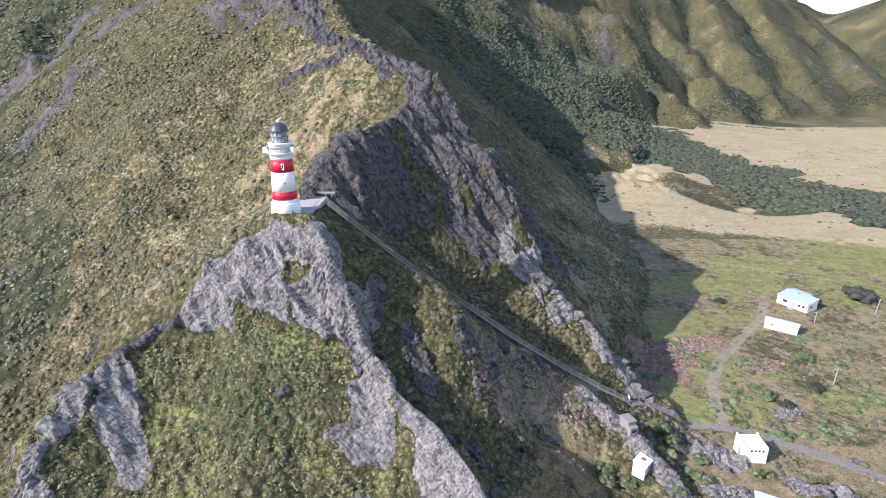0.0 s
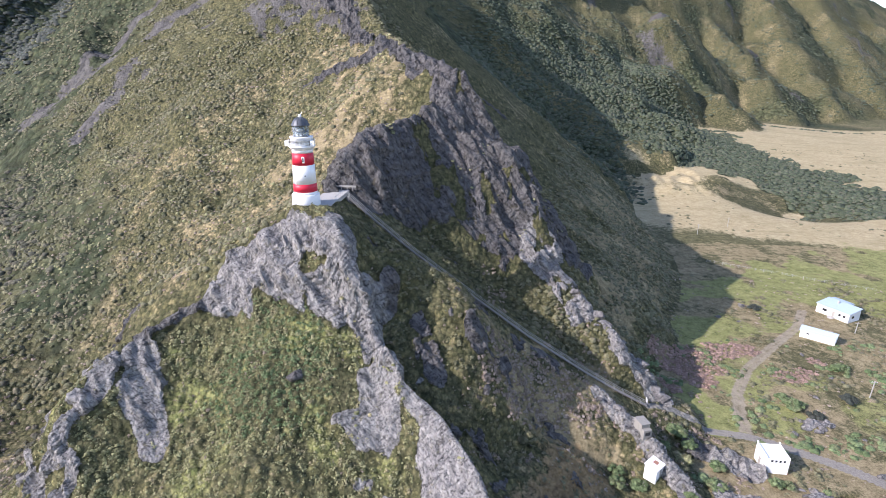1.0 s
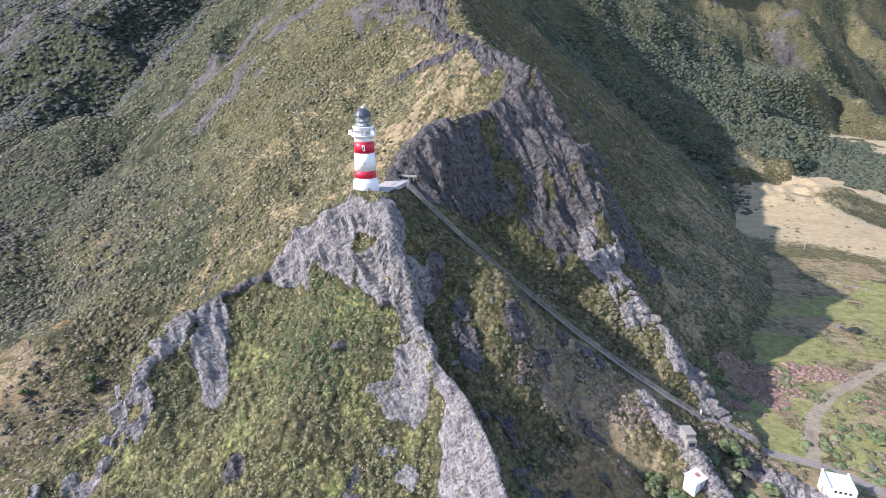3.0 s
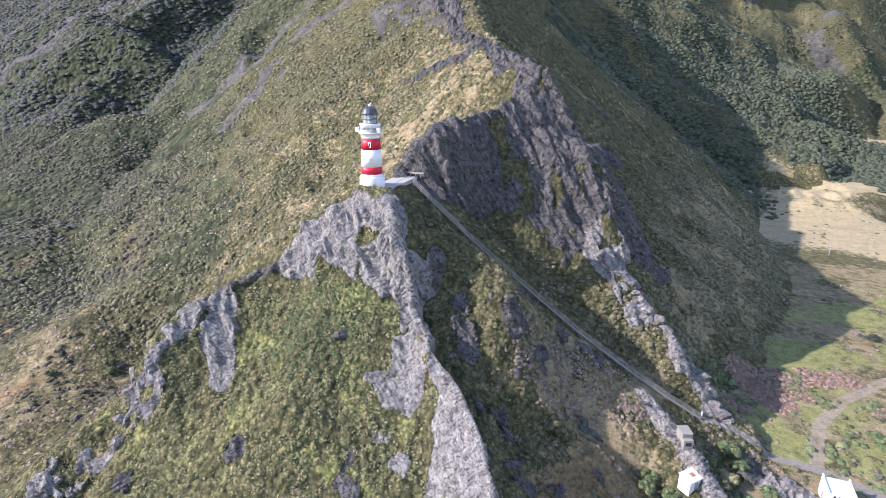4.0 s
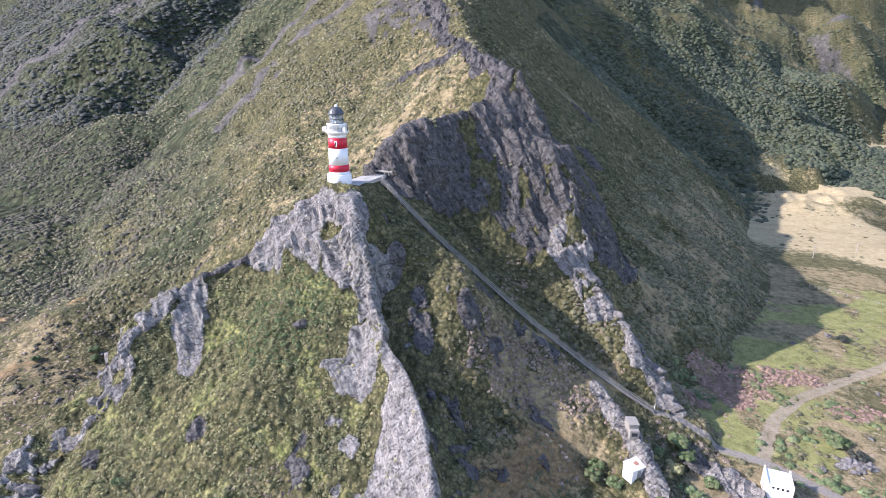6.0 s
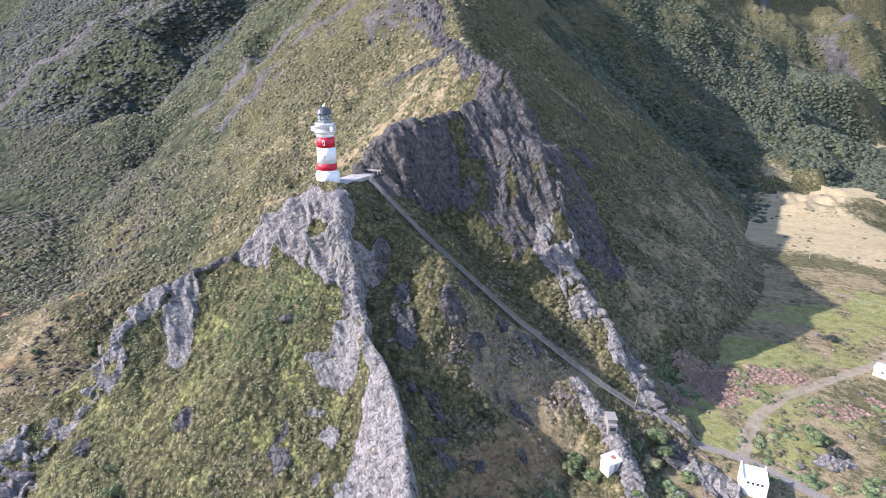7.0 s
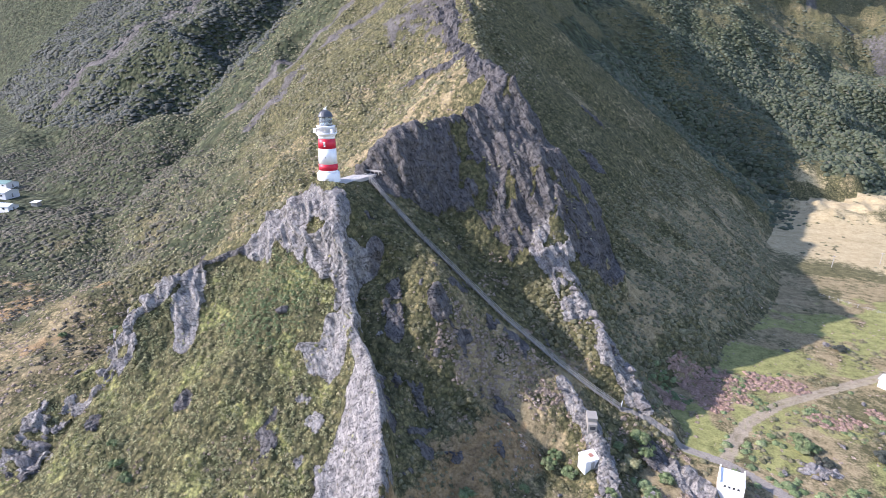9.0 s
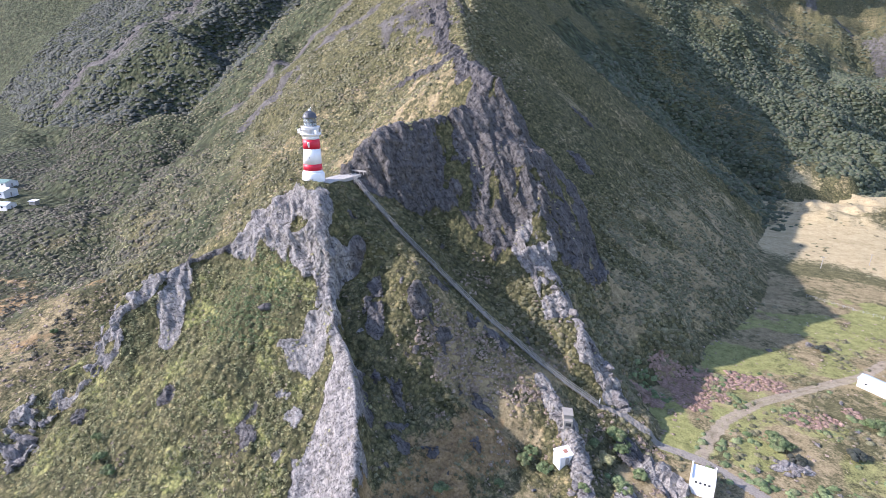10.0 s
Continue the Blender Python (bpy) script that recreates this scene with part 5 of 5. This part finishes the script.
# the west flat
p = strewn(-200, -74, 24, 125, 14000, 110, lambda x, y, z: 0.4 * (1 - flank(x, y)) * bare(z) * (1 - on_face(x, y)) * fade(rough(x, y, 20, 4, 79), -0.02, 0.3) * fade(-x - 0.6 * (60 - y), 70, 82))
clumps("flat_bushes", "dark rounded bushes scattered on dry ground", "shrubs", VALLEY, p, sizes(len(p), 0.4, 1.2, 10), 0.7, 14, 0.22, 20)
p = strewn(-200, -74, 24, 125, 9000, 111, lambda x, y, z: 0.35 * (1 - flank(x, y)) * bare(z) * (1 - on_face(x, y)) * fade(-x - 0.6 * (60 - y), 70, 82))
clumps("flat_grass", "dry tussock grass on the western flat", "grass", STRAW, p, sizes(len(p), 0.3, 0.8, 11), 0.6, 8, 0.26, 21)
p = strewn(-430, -110, 100, 330, 60000, 112, lambda x, y, z: 0.34 * (1 - fade(ground_z(x, y) - plain(x, y), 18, 40)) * fade(-x, 110, 160) * (0.3 + fade(rough(x, y, 40, 4, 80), -0.3, 0.1)) * fade(np.hypot(x + 290, (y - 156) * 1.3), 22, 30))
clumps("valley_bush", "low dark bush spreading over the western valley floor", "bush", VALLEY, p, sizes(len(p), 0.7, 1.9, 12), 0.62, 1, 0.4, 22, 0.15)
# the east flank
p = strewn(0, 112, 112, 300, 60000, 113, lambda x, y, z: 0.5 * bare(z) * fade(ground_z(x, y), 2.5, 6) * fade(x - 0.12 * (y - 120), 10, 22) * (0.25 + fade(rough(x, y, 14, 4, 81), -0.1, 0.3)))
clumps("east_scrub", "olive and brown scrub on the shaded eastern slope", "shrubs", SCRUB, p, sizes(len(p), 0.4, 1.05, 13), 0.65, 5, 0.2, 23)
p = strewn(8, 112, 118, 320, 22000, 123, lambda x, y, z: 0.5 * bare(z) * fade(ground_z(x, y), 1.5, 4) * fade(x - 0.12 * (y - 120), 14, 26) * fade(rough(x, y, 11, 4, 89) + 0.35 * (1 - fade(ground_z(x, y), 8, 30)), -0.02, 0.25))
clumps("east_bushes", "dark green bushes on the shaded eastern slope", "shrubs", SCRUB, p, sizes(len(p), 0.55, 1.35, 23), 0.7, 7, 0.22, 33)
# the flat by the houses
flatland = lambda x, y: (1 - fade(ground_z(x, y), 3.5, 6)) * fade(x, 40, 48) * clear_of_works(x, y) * fade(np.hypot(x - 123, y - 182), 7, 9) * fade(np.hypot(x - 107.6, y - 163), 5, 6) * fade(np.hypot(x - 63, y - 81), 6.5, 7.5)
p = strewn(44, 175, 78, 215, 18000, 114, lambda x, y, z: 0.36 * bare(z) * flatland(x, y) * fade(rough(x, y, 16, 4, 82), 0.06, 0.32))
clumps("garden_scrub", "mixed green bushes round the houses", "shrubs", SCRUB, p, sizes(len(p), 0.4, 1.3, 14), 0.7, 22, 0.17, 24)
p = strewn(44, 175, 78, 215, 14000, 115, lambda x, y, z: 0.12 * bare(z) * flatland(x, y))
clumps("flat_tussocks", "dry grass tufts on the flat by the road", "grass", STRAW, p, sizes(len(p), 0.25, 0.6, 15), 0.6, 9, 0.22, 25)
p = strewn(44, 170, 80, 160, 12000, 116, lambda x, y, z: 0.3 * bare(z) * flatland(x, y) * fade(rough(x, y, 13, 3, 83), 0.1, 0.3))
clumps("green_bushes", "fresh green bushes near the road", "shrubs", LUSH, p, sizes(len(p), 0.5, 1.5, 16), 0.75, 30, 0.17, 26)


def heath_share(x, y):
    best = np.zeros(x.shape)
    for hx, hy, hr in ((59, 144, 9), (66, 149, 7), (74, 152, 6), (81, 153.5, 5), (63, 135, 5), (69, 141, 4), (88, 139, 4.5), (93, 141, 3.5), (99, 148, 3), (52, 131, 5), (91, 95.5, 2.5)):
        best = np.maximum(best, 1 - fade(np.hypot(x - hx, (y - hy) * 1.25) / hr + 0.5 * rough(x, y, 5, 3, 84), 0.75, 1.05))
    return best


p = strewn(42, 110, 88, 162, 16000, 117, lambda x, y, z: 0.8 * heath_share(x, y) * (1 - z["track"]))
clumps("pink_heath", "patches of dusty pink flowering heath on the flat", "heath", HEATH, p, sizes(len(p), 0.4, 0.95, 17), 0.8, 26, 0.115, 27)
# far bush and forest
p = strewn(-20, 470, 265, 720, 110000, 118, lambda x, y, z: 0.38 * np.clip(z["bush"] * 1.3, 0, 1) * (1 - 0.75 * fade(ground_z(x, y), 70, 120)))
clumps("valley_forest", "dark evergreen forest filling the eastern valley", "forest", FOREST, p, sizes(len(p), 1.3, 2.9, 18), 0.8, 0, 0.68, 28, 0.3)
p = strewn(60, 420, 190, 560, 14000, 119, lambda x, y, z: 0.30 * z["field"] * fade(rough(x, y, 30, 4, 85), 0.08, 0.3))
clumps("field_bushes", "scattered low bushes in the dry field", "shrubs", SCRUB, p, sizes(len(p), 0.6, 1.5, 19), 0.6, 3, 0.4, 29)
p = strewn(-120, 860, 480, 1400, 66000, 120, lambda x, y, z: 0.30 * fade(ground_z(x, y) - plain(x, y), 3, 12) * (0.35 + fade(rough(x, y, 110, 4, 86), -0.2, 0.25)) * (1 - 0.9 * z["scree"]))
clumps("hill_bush", "scrub and low forest on the far hills", "forest", FOREST, p, sizes(len(p), 1.8, 3.6, 20), 0.55, 0, 1.6, 30, 0.5)


p = strewn(-760, -250, 270, 660, 30000, 122, lambda x, y, z: 0.5 * fade(ground_z(x, y) - plain(x, y), 3, 12) * fade(-x + 0.55 * (y - 285), 280, 320) * (1 - np.clip(2.5 * z["scree"], 0, 1)) * (0.9 + fade(rough(x, y, 60, 4, 88), -0.2, 0.2)))
clumps("western_forest", "dark forest on the hills beyond the western valley", "forest", DARKBUSH, p, sizes(len(p), 1.9, 4.2, 22), 0.55, 0, 1.2, 32, 0.6)


# ---- single shrubs and the spreading tree ----
def shrub(x, y, r, tall, material, label, seed, trunk=0.4):
    rng = np.random.default_rng(seed)
    z = ground_at(x, y)
    t = thing("shrub" if tall < 3 else "tree", label, "shrub" if tall < 3 else "tree", (x, y, z))
    for k in range(4 if tall < 3 else 6):
        a = rng.uniform(0, 6.28)
        bm = bmesh.new()
        mid = Vector((0.25 * r * math.cos(a), 0.25 * r * math.sin(a), tall * 0.35))
        bar((0, 0, -0.3), mid, 0.05 * tall * 0.6, 6, bm)
        bar(mid, (0.65 * r * math.cos(a + 0.3), 0.65 * r * math.sin(a + 0.3), tall * 0.72), 0.03 * tall * 0.6, 5, bm)
        part("stem", bm, TIMBER, t)
    n = 16 if tall < 3 else 40
    a, d = rng.uniform(0, 6.28, n), r * np.sqrt(rng.random(n)) * 0.8
    centres = np.stack([d * np.cos(a), d * np.sin(a), tall * (0.35 + 0.45 * rng.random(n)) * (1 - 0.45 * (d / r) ** 2)], 1)
    ob = clumps("foliage", "", "", material, centres, rng.uniform(0.28, 0.5, n) * min(r, tall * 1.2), 0.75, 90, 0.09 + 0.02 * r, seed + 1, 0)
    del ob["kind"]
    ob.parent = t


for k, (x, y, r, h, mat, label) in enumerate((
    (32, 90, 1.8, 2.0, LUSH, "rounded fresh green shrub on the lower slope"), (48.5, 106.3, 2.2, 2.4, LUSH, "tall bright green shrub beside the track"),
    (50, 103.5, 1.6, 1.9, LUSH, "bright green shrub beside the track"), (47.5, 99, 2.2, 1.9, FLAX, "pale green shrub among the rocks"), (45.5, 95.5, 1.8, 1.8, SCRUB, "olive shrub below the concrete hut"),
    (36.5, 90.5, 1.7, 1.7, LUSH, "green shrub beside the tin shed"), (52.5, 93, 2.0, 1.8, LUSH, "green shrub below the rock rib"), (65.2, 95.2, 1.5, 1.5, LUSH, "green shrub against the white house"),
    (67.2, 95.0, 1.2, 1.2, LUSH, "small green shrub against the white house"), (82, 124, 2.4, 2.1, LUSH, "broad green shrub by the drive"), (85, 120, 1.8, 1.7, DARKBUSH, "dark shrub beside white boulders"),
    (103.6, 143.9, 2.6, 2.2, LUSH, "broad green shrub on the flat"), (110.9, 121, 2.6, 2.3, LUSH, "broad green shrub on the flat"), (97, 128, 2.0, 1.7, DARKBUSH, "dark shrub on the flat"),
    (149.8, 188.4, 5.0, 4.6, DARKBUSH, "wide low dark spreading tree on the flat"), (131, 185.5, 2.4, 2.4, DARKBUSH, "dark shrub behind the bungalow"), (97, 184, 2.2, 1.6, DARKBUSH, "dark shrub on the flat"),
    (-104, 84.5, 1.6, 1.3, LUSH, "bright green shrub on the western flat"), (-101, 82.5, 1.4, 1.2, LUSH, "bright green shrub on the western flat"), (-112, 74, 1.3, 1.1, LUSH, "small green shrub on dry ground"),
    (-45, 46, 1.4, 1.3, LUSH, "bright green shrub at the foot of the face"), (-41, 45, 1.6, 1.4, LUSH, "bright green shrub at the foot of the face"), (-49, 48.5, 1.1, 1.1, LUSH, "small green shrub at the foot of the face"),
    (21, 72, 1.6, 1.3, LUSH, "green shrub in the shaded gully"), (13, 88, 1.8, 1.5, SCRUB, "olive shrub in the shaded gully"), (70, 84, 1.8, 1.6, LUSH, "green shrub beside the white roof"),
    (32.5, 93.6, 1.5, 1.4, LUSH, "fresh green shrub on the dry lower slope"),
    (47.7, 107.0, 1.8, 1.7, LUSH, "broad green shrub between the rock ribs"),
    (44.4, 101.4, 1.4, 1.3, LUSH, "green shrub beside the tin shed rocks"),
    (55.1, 99.0, 1.7, 1.6, LUSH, "green shrub beside the white house rocks"),
    (29.3, 81.4, 1.2, 1.1, LUSH, "small green shrub on the dry slope"),
    (45.5, 87.3, 1.3, 1.2, LUSH, "green shrub below the tin shed"),
    (50.2, 105.4, 1.3, 1.2, LUSH, "leafy green shrub between the rock ribs"),
    (80.8, 127.6, 1.6, 1.5, LUSH, "green shrub beside pale boulders"),
    (83.7, 124.9, 1.4, 1.3, LUSH, "green shrub among pale boulders"),
)):
    shrub(x, y, r, h, mat, label, 500 + k)


# ---- boulders ----
def stone_material(name, light):
    n = Nodes(name)
    colour, relief = rock_colour(n)
    n.bump(relief, 0.8, 0.25)
    return n.finish(n.mix(1.0, colour, (light, light, light * 0.985), "MULTIPLY"), 0.92, 0, 0.2)


STONE = stone_material("pale weathered stone", 1.4)
DARKSTONE = stone_material("dark grey stone", 0.8)


def boulder(x, y, r, seed, label, squat=0.7, turn=None, long=1.25):
    """An angular block: the hull of scattered points, its edges worn, half sunk in the ground."""
    pick = random.Random(seed * 13 + 5)
    bm = bmesh.new()
    for k in range(18):
        d = Vector((pick.gauss(0, 1), pick.gauss(0, 1), pick.gauss(0, 1))).normalized() * pick.uniform(0.82, 1.15)
        bm.verts.new((d.x * r * long, d.y * r * 0.8, d.z * r * squat))
    hull = bmesh.ops.convex_hull(bm, input=bm.verts)
    bmesh.ops.delete(bm, geom=list({e for e in hull["geom_interior"] + hull["geom_unused"] if isinstance(e, bmesh.types.BMVert)}), context="VERTS")
    bmesh.ops.bevel(bm, geom=list(bm.edges), offset=0.06 * r, segments=1, affect="EDGES", clamp_overlap=True)
    me = bpy.data.meshes.new("boulder")
    bm.to_mesh(me)
    bm.free()
    me.materials.append(DARKSTONE if "dark" in label else STONE)
    ob = new("boulder", me)
    ob.matrix_basis = pose(x, y, ground_at(x, y) + 0.10 * r * squat, pick.uniform(-18, 18), pick.uniform(-18, 18), seed * 47 % 360 if turn is None else turn + pick.uniform(-25, 25))
    tagged(ob, label, "boulder", "boulders on the slopes")


def outcrop(x, y, r, seed, tall, turn):
    boulder(x, y, r, seed, "grey jointed rock block on the bare spur", tall, turn, 1.5)


rng = np.random.default_rng(77)
for line, count, r0, r1 in (([(20, 131.5), (26, 127.5), (30.5, 125), (36.5, 121), (42.5, 119.3), (47, 116.5)], 26, 0.5, 1.9), ([(31, 106), (35.5, 103), (41.5, 95), (43.5, 91), (47, 85)], 22, 0.35, 1.2), ([(51, 105), (57, 102), (61, 98.5)], 14, 0.4, 1.3), ([(-68, 47), (-76, 44)], 9, 0.8, 1.8), ([(70, 92), (82, 89.5)], 9, 0.5, 1.2)):
    total = len(line) - 1
    for k in range(count):
        s = (k + rng.random()) / count * total
        i = min(int(s), total - 1)
        x = line[i][0] + (line[i + 1][0] - line[i][0]) * (s - i) + rng.normal(0, 1.3)
        y = line[i][1] + (line[i + 1][1] - line[i][1]) * (s - i) + rng.normal(0, 1.3)
        if off_line(np.array([x]), np.array([y]), [q[:2] for q in STAIRS])[0][0] > 2.4 and math.hypot(x - 66.6, y - 101.4) > 4.6:
            outcrop(x, y, r0 + (r1 - r0) * rng.random() ** 2, 100 + k + 40 * count, rng.uniform(0.6, 1.1), math.degrees(math.atan2(line[i + 1][1] - line[i][1], line[i + 1][0] - line[i][0])))

for k, (x, y, r, label) in enumerate((
    (-28.4, 79.0, 1.5, "dark grey boulder half sunk in the green face"), (93.3, 185.8, 1.3, "grey boulder on the flat"), (81.9, 176.3, 1.1, "pale boulder on the flat"), (88.6, 100.0, 1.2, "pale boulder beside the road"),
    (82.5, 117.5, 1.5, "pale boulder in a rock pile"), (84.5, 116, 1.2, "pale boulder in a rock pile"), (83, 114.5, 1.0, "pale boulder in a rock pile"), (81.3, 118.5, 0.9, "pale boulder in a rock pile"), (86, 117.8, 0.9, "pale boulder in a rock pile"),
    (77.3, 113, 0.9, "lone pale boulder by the drive"), (100.5, 137.5, 0.7, "pale boulder on rough ground"), (99, 139.5, 0.6, "pale boulder on rough ground"), (97.5, 152, 0.8, "white boulder by the drive"), (90, 129, 0.8, "pale boulder among shrubs"),
    (74, 90.5, 1.4, "pale rock below the road"), (77, 91.5, 1.2, "pale rock below the road"), (80, 89, 1.0, "pale rock below the road"), (71.8, 94, 1.0, "grey rock against the white house"), (43.5, 86, 0.9, "pale rock below the shed"),
    (45.5, 86.5, 0.8, "pale rock below the shed"), (36, 84.5, 0.6, "grey rock on the slope"), (45.5, 117.8, 1.7, "tall rock at the end of the spur"), (48, 116.2, 1.1, "rock at the end of the spur"),
    (95.5, 109, 0.8, "pale boulder on rough ground"), (104, 116, 0.7, "pale boulder on rough ground"), (92, 112.5, 0.6, "pale boulder on rough ground"), (87.5, 173, 0.6, "small boulder on the flat"),
    (-101, 85.5, 1.3, "grey boulder among dark bushes"), (-92, 66, 0.9, "grey boulder on dry ground"), (57.5, 90, 1.1, "pale rock below the road"), (-70, 41, 2.2, "large blocky rock at the foot of the face"), (24, 70, 0.5, "pale stone in the gully"),
)):
    boulder(x, y, r, k + 1, label)
